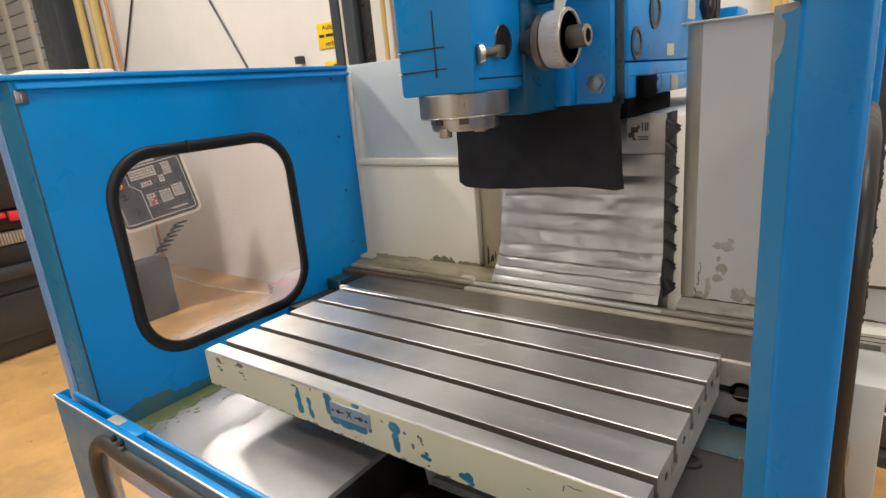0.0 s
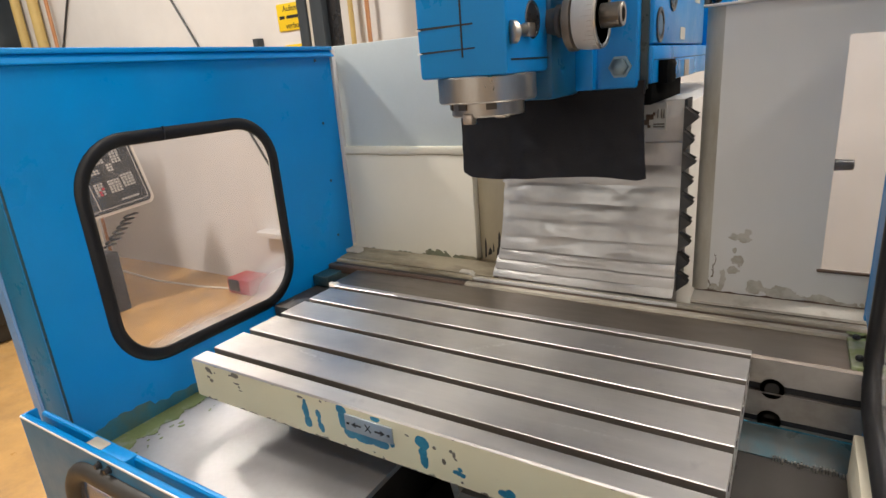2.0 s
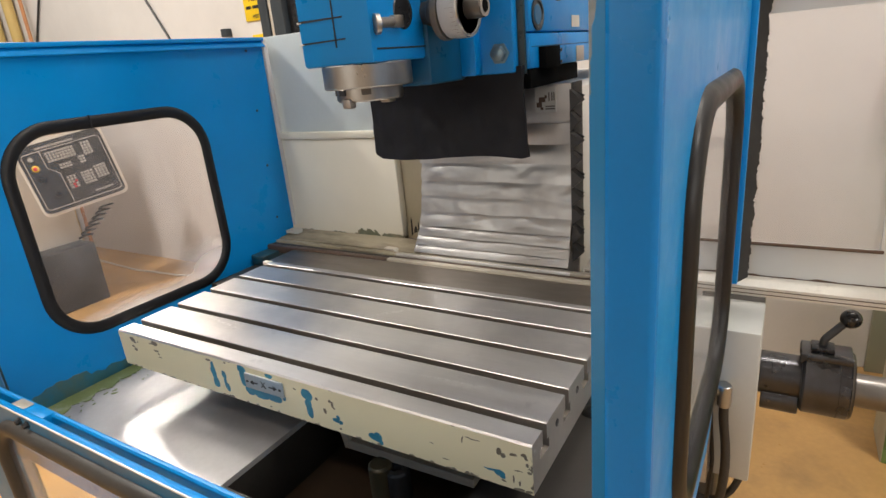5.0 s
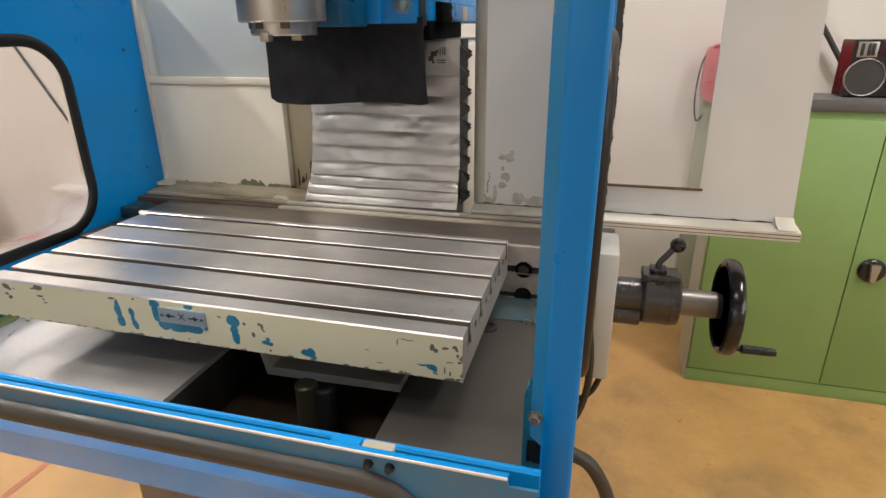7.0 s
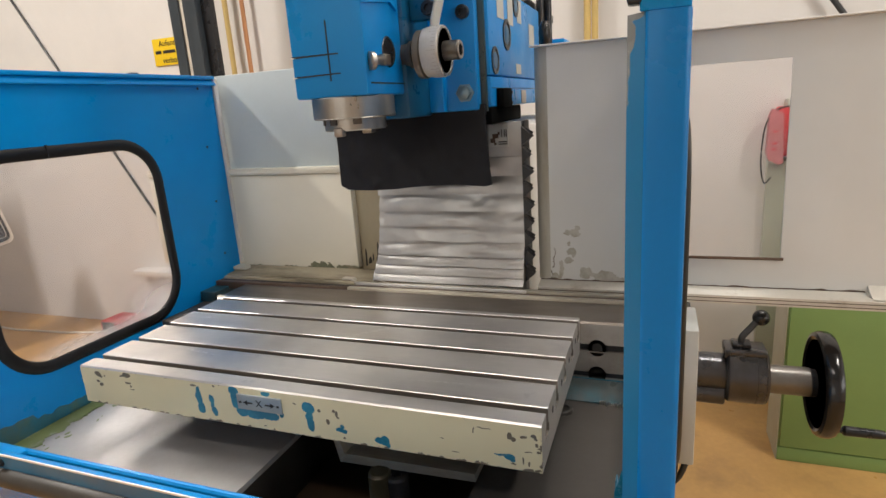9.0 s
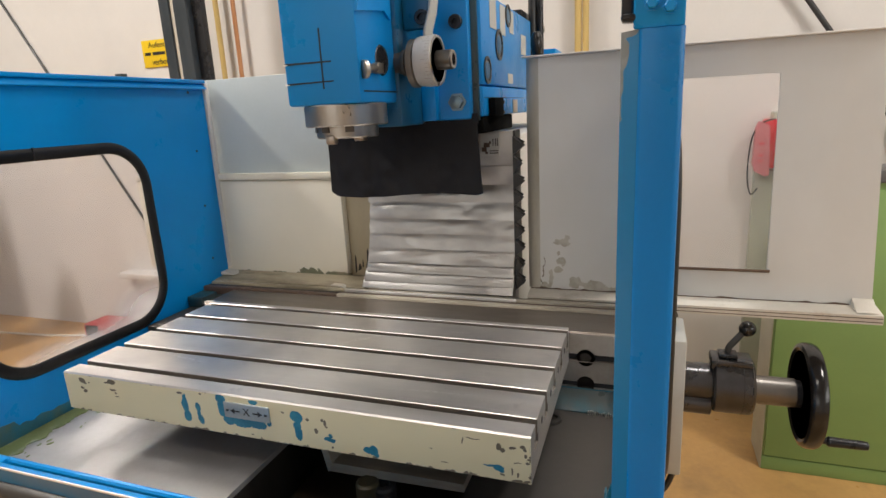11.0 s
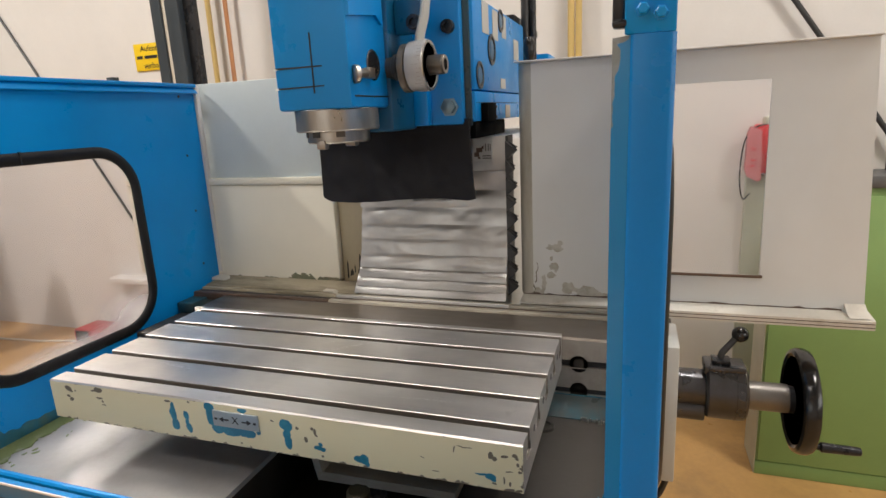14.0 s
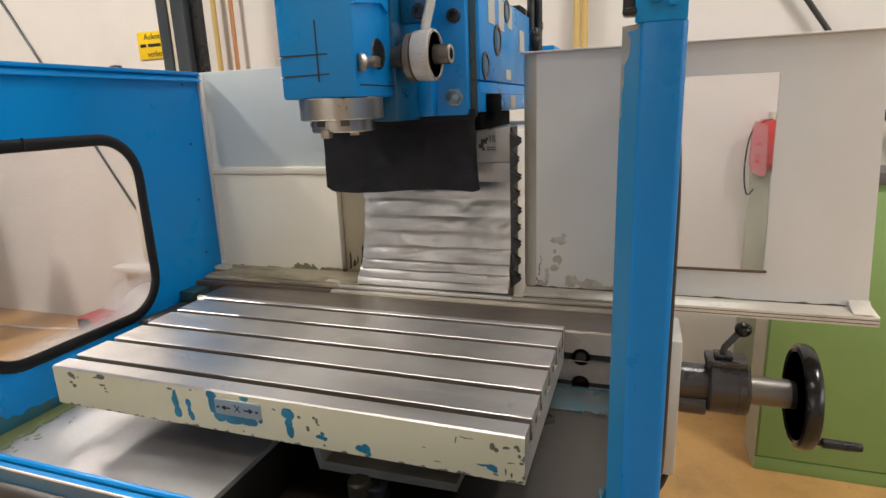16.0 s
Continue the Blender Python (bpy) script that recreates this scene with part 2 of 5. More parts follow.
def glassy(name, smears=(), tint=(0.95, 0.93, 0.935, 1), clarity=(0.985, 0.93)):
    """Perspex with an uneven dusty film; smears are y, z, half width, half height of milky wiped patches."""
    m, nt, p = nodes_of(name)
    p.inputs["Base Color"].default_value = tint
    p.inputs["IOR"].default_value = 1.30
    nt.links.new(ramp(nt, grain(nt, 6, 4), 0.35, 0.75, 0.0, 0.04), p.inputs["Roughness"])
    clear = ramp(nt, grain(nt, 9, 6, (1, 1, 1), 0.6, (2, 5, 1)), 0.35, 0.75, *clarity)
    co = nt.nodes.new("ShaderNodeTexCoord")
    for y, z, w, h in smears:
        mp = nt.nodes.new("ShaderNodeMapping")
        mp.inputs["Location"].default_value = (0, -y / w, -z / h)
        mp.inputs["Scale"].default_value = (0, 1 / w, 1 / h)
        nt.links.new(co.outputs["Object"], mp.inputs[0])
        ln = nt.nodes.new("ShaderNodeVectorMath")
        ln.operation = "LENGTH"
        nt.links.new(mp.outputs[0], ln.inputs[0])
        mul = nt.nodes.new("ShaderNodeMath")
        mul.operation = "MULTIPLY"
        nt.links.new(clear, mul.inputs[0])
        nt.links.new(ramp(nt, ln.outputs["Value"], 0.2, 1.0, 0.60, 1.0), mul.inputs[1])
        clear = mul.outputs[0]
    nt.links.new(clear, p.inputs["Transmission Weight"])
    return m


SMEARED = glassy("smeared_perspex", [(0.28, 0.79, 0.11, 0.07), (0.12, 0.775, 0.18, 0.03)], (0.91, 0.885, 0.895, 1), (0.98, 0.935))
GLASS = glassy("clear_perspex")
# shade and the floor's brown reflection are put into this dirty blue
DOORBLUE = surface("floor_tinted_dirty_blue", (0.03, 0.17, 0.33), 0.4, var=0.12, stain=(0.17, 0.13, 0.10), stain_scale=4, stain_at=(0.5, 0.8), fine=120, bump=0.06)
BAREEDGE = surface("worn_bare_edge", (0.75, 0.73, 0.70), 0.5, 0.2, var=0.12)
# paler and browner than the rubber of the other seals
RUBBER_BROWN = surface("brown_grey_rubber", (0.045, 0.040, 0.035), 0.45, 0.0, spec=0.4, var=0.25, fine=90)


def lamp_material():
    m, nt, p = nodes_of("lamp_diffuser")
    p.inputs["Base Color"].default_value = (0.9, 0.9, 0.88, 1)
    p.inputs["Emission Color"].default_value = (*LAMP_COLOUR, 1)
    p.inputs["Emission Strength"].default_value = 6
    return m


DIFFUSER = lamp_material()


def chipped(name, base, spots, under, nicks=(), wander=0.022, film=None, worn_edges=False):
    """Cream paint with flaked patches of the older coat: spots are x, z, half width, half height on the front face."""
    m, nt, p = nodes_of(name)
    co = nt.nodes.new("ShaderNodeTexCoord")
    warp = nt.nodes.new("ShaderNodeTexNoise")
    warp.inputs["Scale"].default_value, warp.inputs["Detail"].default_value = 70, 5
    nt.links.new(co.outputs["Object"], warp.inputs["Vector"])
    off = nt.nodes.new("ShaderNodeVectorMath")
    off.operation = "MULTIPLY_ADD"
    off.inputs[1].default_value, off.inputs[2].default_value = (wander, 0, wander), (-wander / 2, 0, -wander / 2)
    nt.links.new(warp.outputs["Color"], off.inputs[0])
    add = nt.nodes.new("ShaderNodeVectorMath")
    add.operation = "ADD"
    nt.links.new(co.outputs["Object"], add.inputs[0])
    nt.links.new(off.outputs[0], add.inputs[1])

    def mask_of(rows):
        total = None
        for x, z, w, h in rows:
            mp = nt.nodes.new("ShaderNodeMapping")
            mp.inputs["Location"].default_value = (-x / w, 0, -z / h)
            mp.inputs["Scale"].default_value = (1 / w, 0, 1 / h)
            nt.links.new(add.outputs[0], mp.inputs[0])
            ln = nt.nodes.new("ShaderNodeVectorMath")
            ln.operation = "LENGTH"
            nt.links.new(mp.outputs[0], ln.inputs[0])
            if total is None:
                total = ln.outputs["Value"]
            else:
                mn = nt.nodes.new("ShaderNodeMath")
                mn.operation = "MINIMUM"
                nt.links.new(total, mn.inputs[0])
                nt.links.new(ln.outputs["Value"], mn.inputs[1])
                total = mn.outputs[0]
        return ramp(nt, total, 0.98, 1.02, 1, 0)

    mask = mask_of(spots)
    tint = grain(nt, 5, 5)
    col = mixed(nt, ramp(nt, tint, 0.3, 0.7), tuple(c * 0.93 for c in base), base)
    if 0.1 < base[2] < 0.5 and base[0] > 0.5:
        col = mixed(nt, ramp(nt, grain(nt, 9, 8, (1, 1, 3), 0.7, (5, 2, 1)), 0.64, 0.72, 0, 0.55), col, (0.30, 0.27, 0.18))
    if film:
        col = mixed(nt, ramp(nt, grain(nt, 3.2, 6, (1, 1, 0.5), 0.6, (2, 4, 0.5)), 0.40, 0.68, 0, 0.7), col, film)
    rough = grain(nt, 45, 3)
    col = mixed(nt, mask, col, mixed(nt, ramp(nt, rough, 0.45, 0.6), under[0], under[1]))
    if nicks:
        col = mixed(nt, mask_of(nicks), col, (0.15, 0.125, 0.09))
    if worn_edges:
        sep = nt.nodes.new("ShaderNodeSeparateXYZ")
        nt.links.new(co.outputs["Object"], sep.inputs[0])
        for axis, lo, hi, scale, reach in ((2, 0.7430, 0.7510, 55, 0.60), (0, 0.6780, 0.6640, 90, 0.62), (2, 0.7990, 0.7955, 45, 0.58)):
            near = ramp(nt, sep.outputs[axis], lo, hi, 0.30, 0.0)
            tot = nt.nodes.new("ShaderNodeMath")
            tot.operation = "ADD"
            nt.links.new(near, tot.inputs[0])
            nt.links.new(grain(nt, scale, 4, (1, 1, 1), 0.6, (axis, lo, reach)), tot.inputs[1])
            col = mixed(nt, ramp(nt, tot.outputs[0], reach + 0.195, reach + 0.21), col, (0.15, 0.125, 0.09))
    nt.links.new(col, p.inputs["Base Color"])
    p.inputs["Roughness"].default_value = 0.42
    b = nt.nodes.new("ShaderNodeBump")
    b.inputs["Strength"].default_value, b.inputs["Distance"].default_value, b.invert = 0.5, 0.001, True
    nt.links.new(mask, b.inputs["Height"])
    nt.links.new(b.outputs[0], p.inputs["Normal"])
    return m


TABLE_PAINT = chipped("chipped_cream_paint", (0.74, 0.67, 0.445),
    [(0.2164, 0.7867, 0.0028, 0.006), (0.2167, 0.7751, 0.0047, 0.0113), (0.2185, 0.7601, 0.0066, 0.0079), (0.2379, 0.7761, 0.0039, 0.006), (0.2385, 0.7678, 0.0031, 0.006), (0.2410, 0.7581, 0.0047, 0.0069),
     (0.2767, 0.7915, 0.0074, 0.0065), (0.2785, 0.7796, 0.0084, 0.0118), (0.2873, 0.7650, 0.0092, 0.0084), (0.3068, 0.7631, 0.0163, 0.0075), (0.3298, 0.7638, 0.0133, 0.0066), (0.3264, 0.7940, 0.0062, 0.0035), (0.3475, 0.7671, 0.0035, 0.0049),
     (0.3892, 0.7825, 0.0091, 0.0079), (0.3890, 0.7706, 0.0052, 0.0064), (0.3899, 0.7597, 0.0050, 0.0097),
     (0.4309, 0.7584, 0.0052, 0.0032), (0.4370, 0.7577, 0.0044, 0.0026), (0.4339, 0.7636, 0.0029, 0.0026), (0.4834, 0.7522, 0.0053, 0.0048), (0.4910, 0.7524, 0.0060, 0.0064), (0.4949, 0.7467, 0.0028, 0.0034),
     (0.6327, 0.7591, 0.0080, 0.0012), (0.6420, 0.7569, 0.0060, 0.0036), (0.6446, 0.7543, 0.0033, 0.0030)],
    ((0.015, 0.16, 0.26), (0.03, 0.22, 0.33)),
    [(0.0344, 0.7900, 0.0056, 0.0040), (0.0386, 0.7860, 0.0033, 0.0019), (0.0469, 0.7880, 0.0017, 0.0014), (0.0317, 0.7785, 0.0033, 0.0019), (0.0370, 0.7741, 0.0040, 0.0028), (0.0896, 0.7935, 0.0072, 0.0036), (0.0821, 0.7910, 0.0064, 0.0013), (0.0900, 0.7815, 0.0064, 0.0016), (0.0941, 0.7770, 0.0022, 0.0018), (0.0960, 0.7722, 0.0044, 0.0007),
     (0.2098, 0.7930, 0.0046, 0.0015), (0.2445, 0.7950, 0.0024, 0.0015), (0.3700, 0.7860, 0.0021, 0.0012), (0.3200, 0.7478, 0.0018, 0.0008), (0.4047, 0.7815, 0.0024, 0.0020),
     (0.4246, 0.7835, 0.0024, 0.0024), (0.4286, 0.7795, 0.0024, 0.0040), (0.4302, 0.7750, 0.0016, 0.0016), (0.4150, 0.7672, 0.0030, 0.0032), (0.4373, 0.7490, 0.0016, 0.0016), (0.5632, 0.7679, 0.0028, 0.0006), (0.5798, 0.7530, 0.0042, 0.0006), (0.5891, 0.7435, 0.0028, 0.0010),
     (0.6431, 0.7830, 0.0026, 0.0044), (0.6470, 0.7795, 0.0026, 0.0029), (0.6581, 0.7840, 0.0045, 0.0020), (0.6690, 0.7870, 0.0034, 0.0020), (0.6709, 0.7840, 0.0019, 0.0021), (0.6722, 0.7765, 0.0019, 0.0022), (0.6750, 0.7680, 0.0030, 0.0015), (0.6625, 0.7661, 0.0046, 0.0006), (0.6459, 0.7500, 0.0027, 0.0009), (0.6572, 0.7556, 0.0010, 0.0042), (0.6637, 0.7522, 0.0013, 0.0030), (0.6656, 0.7458, 0.0039, 0.0013), (0.6735, 0.7449, 0.0039, 0.0013), (0.6020, 0.7840, 0.0007, 0.0037), (0.6135, 0.7880, 0.0093, 0.0006)], wander=0.0075, worn_edges=True)
EDGE_TAN = surface("stained_tan_paint", (0.44, 0.385, 0.27), 0.40, var=0.10, stain=(0.16, 0.15, 0.085), stain_scale=11, stain_at=(0.56, 0.72), stretch=(1, 1, 0.35), fine=140)
ROLL_TAN = surface("darkened_putty_paint", (0.47, 0.45, 0.385), 0.36, var=0.08, stain=(0.25, 0.21, 0.14), stain_scale=9, stain_at=(0.55, 0.75), stretch=(1, 1, 0.25), fine=160)
RP_PAINT = chipped("grey_paint_with_wear", (0.665, 0.668, 0.65),
    [(0.643, 0.893, 0.013, 0.005), (0.652, 0.899, 0.006, 0.005), (0.640, 0.872, 0.004, 0.004), (0.643, 0.856, 0.008, 0.006), (0.637, 0.842, 0.007, 0.005), (0.668, 0.816, 0.012, 0.010),
     (0.70, 0.812, 0.022, 0.010), (0.745, 0.808, 0.035, 0.006), (0.79, 0.805, 0.03, 0.004), (0.624, 0.826, 0.005, 0.016), (0.614, 0.808, 0.010, 0.007)],
    ((0.37, 0.345, 0.29), (0.46, 0.44, 0.385)),
    [(0.612, 0.842, 0.0010, 0.018), (0.601, 0.822, 0.0016, 0.007), (0.597, 0.828, 0.0010, 0.005), (0.604, 0.803, 0.012, 0.005), (0.607, 0.818, 0.0012, 0.008)], film=(0.58, 0.575, 0.545))
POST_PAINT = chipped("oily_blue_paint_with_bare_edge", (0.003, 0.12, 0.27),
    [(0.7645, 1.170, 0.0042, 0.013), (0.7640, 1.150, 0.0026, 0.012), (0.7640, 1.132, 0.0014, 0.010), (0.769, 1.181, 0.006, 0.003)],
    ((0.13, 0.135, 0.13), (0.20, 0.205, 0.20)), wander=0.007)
LP_PAINT = chipped("cream_paint_with_wear", (0.77, 0.73, 0.615),
    [(0.10, 0.806, 0.035, 0.012), (0.165, 0.804, 0.03, 0.010), (0.03, 0.803, 0.03, 0.005), (-0.05, 0.803, 0.03, 0.004), (0.205, 0.840, 0.007, 0.02), (0.232, 0.845, 0.006, 0.022), (0.222, 0.82, 0.02, 0.012)],
    ((0.16, 0.17, 0.11), (0.25, 0.22, 0.15)))


# ---- mesh helpers ----
def thing(name, at, label, category, group="", kind=""):
    e = new(name)
    e.location = at
    return tagged(e, label, category, group, kind)


def absorb(bm, other):
    me = bpy.data.meshes.new("scratch")
    other.to_mesh(me)
    other.free()
    bm.from_mesh(me)
    bpy.data.meshes.remove(me)


def box(bm, x0, x1, y0, y1, z0, z1, bevel=0.002, seg=2):
    b = bmesh.new()
    bmesh.ops.create_cube(b, size=1)
    bmesh.ops.transform(b, verts=b.verts, matrix=Matrix.Translation(((x0 + x1) / 2, (y0 + y1) / 2, (z0 + z1) / 2)) @ Matrix.Diagonal((x1 - x0, y1 - y0, z1 - z0, 1)))
    if bevel:
        bmesh.ops.bevel(b, geom=b.edges[:], offset=min(bevel, 0.45 * min(x1 - x0, y1 - y0, z1 - z0)), segments=seg, profile=0.5, affect="EDGES")
    absorb(bm, b)
    return bm


def boxes(*rows, bevel=0.002):
    bm = bmesh.new()
    for r in rows:
        box(bm, *r, bevel=bevel)
    return bm


def lathe_turn(bm, origin, axis, profile, n=32):
    """Turns a profile of (along, radius) round the axis through origin."""
    b = bmesh.new()
    turn = Vector((0, 0, 1)).rotation_difference(Vector(axis)).to_matrix().to_4x4()
    rings = []
    for along, r in profile:
        if r < 1e-6:
            rings.append([b.verts.new((0, 0, along))])
        else:
            rings.append([b.verts.new((r * math.cos(2 * math.pi * k / n), r * math.sin(2 * math.pi * k / n), along)) for k in range(n)])
    for a, c in zip(rings, rings[1:]):
        for k in range(n):
            i, j = k % len(a), (k + 1) % len(a)
            u, v = k % len(c), (k + 1) % len(c)
            vs = [a[i], a[j], c[v], c[u]]
            vs = [q for m, q in enumerate(vs) if q not in vs[:m]]
            if len(vs) > 2:
                b.faces.new(vs)
    for end in (rings[0], rings[-1]):
        if len(end) > 2:
            b.faces.new(end)
    bmesh.ops.recalc_face_normals(b, faces=b.faces)
    bmesh.ops.transform(b, verts=b.verts, matrix=Matrix.Translation(origin) @ turn)
    absorb(bm, b)
    return bm


def rod(bm, a, b, r, n=20, bev=0.0015):
    a, b = Vector(a), Vector(b)
    h = (b - a).length
    e = min(bev, r * 0.4, h * 0.3)
    return lathe_turn(bm, a, (b - a).normalized(), [(0, r - e), (e, r), (h - e, r), (h, r - e)], n)


def sweep(bm, pts, r, n=10, closed=False, flat=1.0, up=(0, 0, 1)):
    """A tube along points; flat squeezes it along up."""
    pts = [Vector(p) for p in pts]
    up = Vector(up)
    b = bmesh.new()
    rings = []
    for k, p in enumerate(pts):
        nxt = pts[(k + 1) % len(pts)] if closed or k + 1 < len(pts) else p
        prv = pts[k - 1] if closed or k else p
        d = (nxt - prv).normalized()
        s = d.cross(up)
        s = s.normalized() if s.length > 1e-4 else Vector((1, 0, 0))
        u = s.cross(d).normalized()
        rings.append([b.verts.new(p + r * (math.cos(2 * math.pi * q / n) * s + flat * math.sin(2 * math.pi * q / n) * u)) for q in range(n)])
    pairs = list(zip(rings, rings[1:])) + ([(rings[-1], rings[0])] if closed else [])
    for a, c in pairs:
        for q in range(n):
            b.faces.new((a[q], a[(q + 1) % n], c[(q + 1) % n], c[q]))
    if not closed:
        b.faces.new(rings[0])
        b.faces.new(rings[-1])
    bmesh.ops.recalc_face_normals(b, faces=b.faces)
    absorb(bm, b)
    return bm


def smooth_line(pts, n=6):
    """More points along a smooth line through pts."""
    pts = [Vector(p) for p in pts]
    out = []
    for k in range(len(pts) - 1):
        a, b, c, d = pts[max(k - 1, 0)], pts[k], pts[k + 1], pts[min(k + 2, len(pts) - 1)]
        for q in range(n):
            t = q / n
            out.append(0.5 * (2 * b + (c - a) * t + (2 * a - 5 * b + 4 * c - d) * t * t + (3 * b - a - 3 * c + d) * t ** 3))
    return out + [pts[-1]]


def rounded(u0, u1, v0, v1, r, n=8):
    out = []
    for cu, cv, a0 in ((u1 - r, v1 - r, 0), (u0 + r, v1 - r, 90), (u0 + r, v0 + r, 180), (u1 - r, v0 + r, 270)):
        for k in range(n + 1):
            a = radians(a0 + 90 * k / n)
            out.append((cu + r * math.cos(a), cv + r * math.sin(a)))
    return out


def sheet(outer, holes, place, depth):
    """A plate with holes; place turns (u, v, w) into x, y, z, and w runs from 0 to depth."""
    bm = bmesh.new()
    edges = []
    for loop in (outer, *holes):
        vs = [bm.verts.new((u, v, 0)) for u, v in loop]
        edges += [bm.edges.new((vs[k], vs[(k + 1) % len(vs)])) for k in range(len(vs))]
    bmesh.ops.triangle_fill(bm, use_beauty=True, use_dissolve=False, edges=edges)
    ext = bmesh.ops.extrude_face_region(bm, geom=bm.faces[:])
    for v in ext["geom"]:
        if isinstance(v, bmesh.types.BMVert):
            v.co.z += depth
    for v in bm.verts:
        v.co = place(*v.co)
    bmesh.ops.recalc_face_normals(bm, faces=bm.faces)
    return bm


def prism(profile, place, a, b):
    """A closed profile of (u, v) drawn out from a to b."""
    return sheet(profile, [], lambda u, v, w: Vector(place(u, v, a + w)), b - a)


def part(name, bm, material, parent, label="", smooth=True):
    me = bpy.data.meshes.new(name)
    bm.to_mesh(me)
    bm.free()
    mats = material if isinstance(material, (list, tuple)) else [material]
    for m in mats:
        me.materials.append(m)
    if smooth:
        me.polygons.foreach_set("use_smooth", [True] * len(me.polygons))
        me.set_sharp_from_angle(angle=radians(32))
    ob = new(name, me)
    if parent:
        ob.parent = parent
        if parent.parent is None:
            ob.matrix_parent_inverse = Matrix.Translation(parent.location).inverted()
    return tagged(ob, label) if label else ob


def single(name, bm, material, label, category, group="", kind="", smooth=True):
    return tagged(part(name, bm, material, None, smooth=smooth), label, category, group, kind)


def written(text, size, m, material, parent, name="lettering"):
    cu = bpy.data.curves.new(name, "FONT")
    cu.body, cu.size, cu.extrude, cu.align_x, cu.align_y = text, size, 0.0004, "CENTER", "CENTER"
    tmp = new("scratch_text", cu)
    bpy.context.view_layer.update()
    me = bpy.data.meshes.new_from_object(tmp.evaluated_get(bpy.context.evaluated_depsgraph_get()))
    bpy.data.objects.remove(tmp)
    bpy.data.curves.remove(cu)
    me.transform(m)
    me.name = name
    me.materials.clear()
    me.materials.append(material)
    ob = new(name, me)
    ob.parent = parent
    if parent.parent is None:
        ob.matrix_parent_inverse = Matrix.Translation(parent.location).inverted()
    return ob


def hexbolt(bm, at, axis, r, h):
    lathe_turn(bm, at, axis, [(0, r * 1.35), (h * 0.2, r * 1.35), (h * 0.2, r), (h * 0.9, r), (h, r * 0.8)], 6)
    return bm


# ---- the room ----
X0, X1, Y0, Y1 = -6.0, 3.6, -3.6, 1.80
single("floor", boxes((X0 - .2, X1 + .2, Y0 - .2, Y1 + .2, -0.2, 0.0), bevel=0), FLOORMAT, "ochre coated workshop floor with scuffs", "floor", kind="structure")
single("ceiling", boxes((X0 - .2, X1 + .2, Y0 - .2, Y1 + .2, CEIL, CEIL + .2), bevel=0), CEILMAT, "plain grey workshop ceiling", "ceiling", kind="structure")
single("wall_back", boxes((X0, X1, Y1, Y1 + .2, 0, CEIL), bevel=0), WALLMAT, "cream painted workshop wall", "wall", kind="structure")
single("wall_front", sheet([(X0, 0), (X1, 0), (X1, CEIL), (X0, CEIL)], [[(-1.9, 1.05), (0.7, 1.05), (0.7, 2.25), (-1.9, 2.25)]], lambda u, v, w: Vector((u, Y0 - w, v)), 0.2), WALLMAT, "cream painted workshop wall", "wall", kind="structure", smooth=False)
single("wall_left", boxes((X0 - .2, X0, Y0 - .2, Y1 + .2, 0, CEIL), bevel=0), WALLMAT, "cream painted workshop wall", "wall", kind="structure")
single("wall_right", sheet([(Y0 - .2, 0), (Y1 + .2, 0), (Y1 + .2, CEIL), (Y0 - .2, CEIL)], [[(-2.4, 1.05), (-0.4, 1.05), (-0.4, 2.25), (-2.4, 2.25)]], lambda u, v, w: Vector((X1 + w, u, v)), 0.2), WALLMAT, "cream painted workshop wall", "wall", kind="structure", smooth=False)
# two unseen windows added behind and beside the camera as fill light
for nm, turn, wide, watts in (("added_window_1", pose(-0.6, Y0 - 0.1, 1.65, 0, 0, 180), 2.6, WINDOW_FILL[0]), ("added_window_2", pose(X1 + 0.1, -1.4, 1.65, 0, 0, -90), 2.0, WINDOW_FILL[1])):
    e = thing(nm, turn.translation, "unseen white window frame added for fill light", "window", kind="structure")
    for a, b, c, d in ((-wide / 2, wide / 2, -0.6, -0.55), (-wide / 2, wide / 2, 0.55, 0.6), (-wide / 2, -wide / 2 + 0.05, -0.55, 0.55), (wide / 2 - 0.05, wide / 2, -0.55, 0.55), (-0.025, 0.025, -0.55, 0.55)):
        bm = boxes((a, b, -0.03, 0.03, c, d), bevel=0.004)
        bmesh.ops.transform(bm, verts=bm.verts, matrix=turn)
        part("window_frame", bm, CONSOLE, e)
    la = bpy.data.lights.new("window_fill_light", "AREA")
    la.shape, la.size, la.size_y, la.energy, la.color = "RECTANGLE", wide - 0.1, 1.1, watts, FILL_COLOUR
    lo = new("window_fill_light", la)
    lo.matrix_world = turn @ pose(0, -0.06, 0, -90, 0, 0)
for lx, ly, sx, sy, watts in LAMPS:
    e = thing("unseen_ceiling_light", (lx, ly, CEIL - 0.06), "unseen long ceiling light with white diffuser", "lamp", "ceiling lights")
    part("housing", boxes((lx - sx / 2 - .03, lx + sx / 2 + .03, ly - sy / 2 - .03, ly + sy / 2 + .03, CEIL - .06, CEIL), bevel=0.006), LIGHTGREY, e)
    part("diffuser", boxes((lx - sx / 2, lx + sx / 2, ly - sy / 2, ly + sy / 2, CEIL - .075, CEIL - .06), bevel=0.003), DIFFUSER, e, "glowing diffuser")
    la = bpy.data.lights.new("tube_light", "AREA")
    la.shape, la.size, la.size_y, la.energy, la.color = "RECTANGLE", sx, sy, watts, LAMP_COLOUR
    lo = new("tube_light", la)
    lo.matrix_world = pose(lx, ly, CEIL - 0.085)

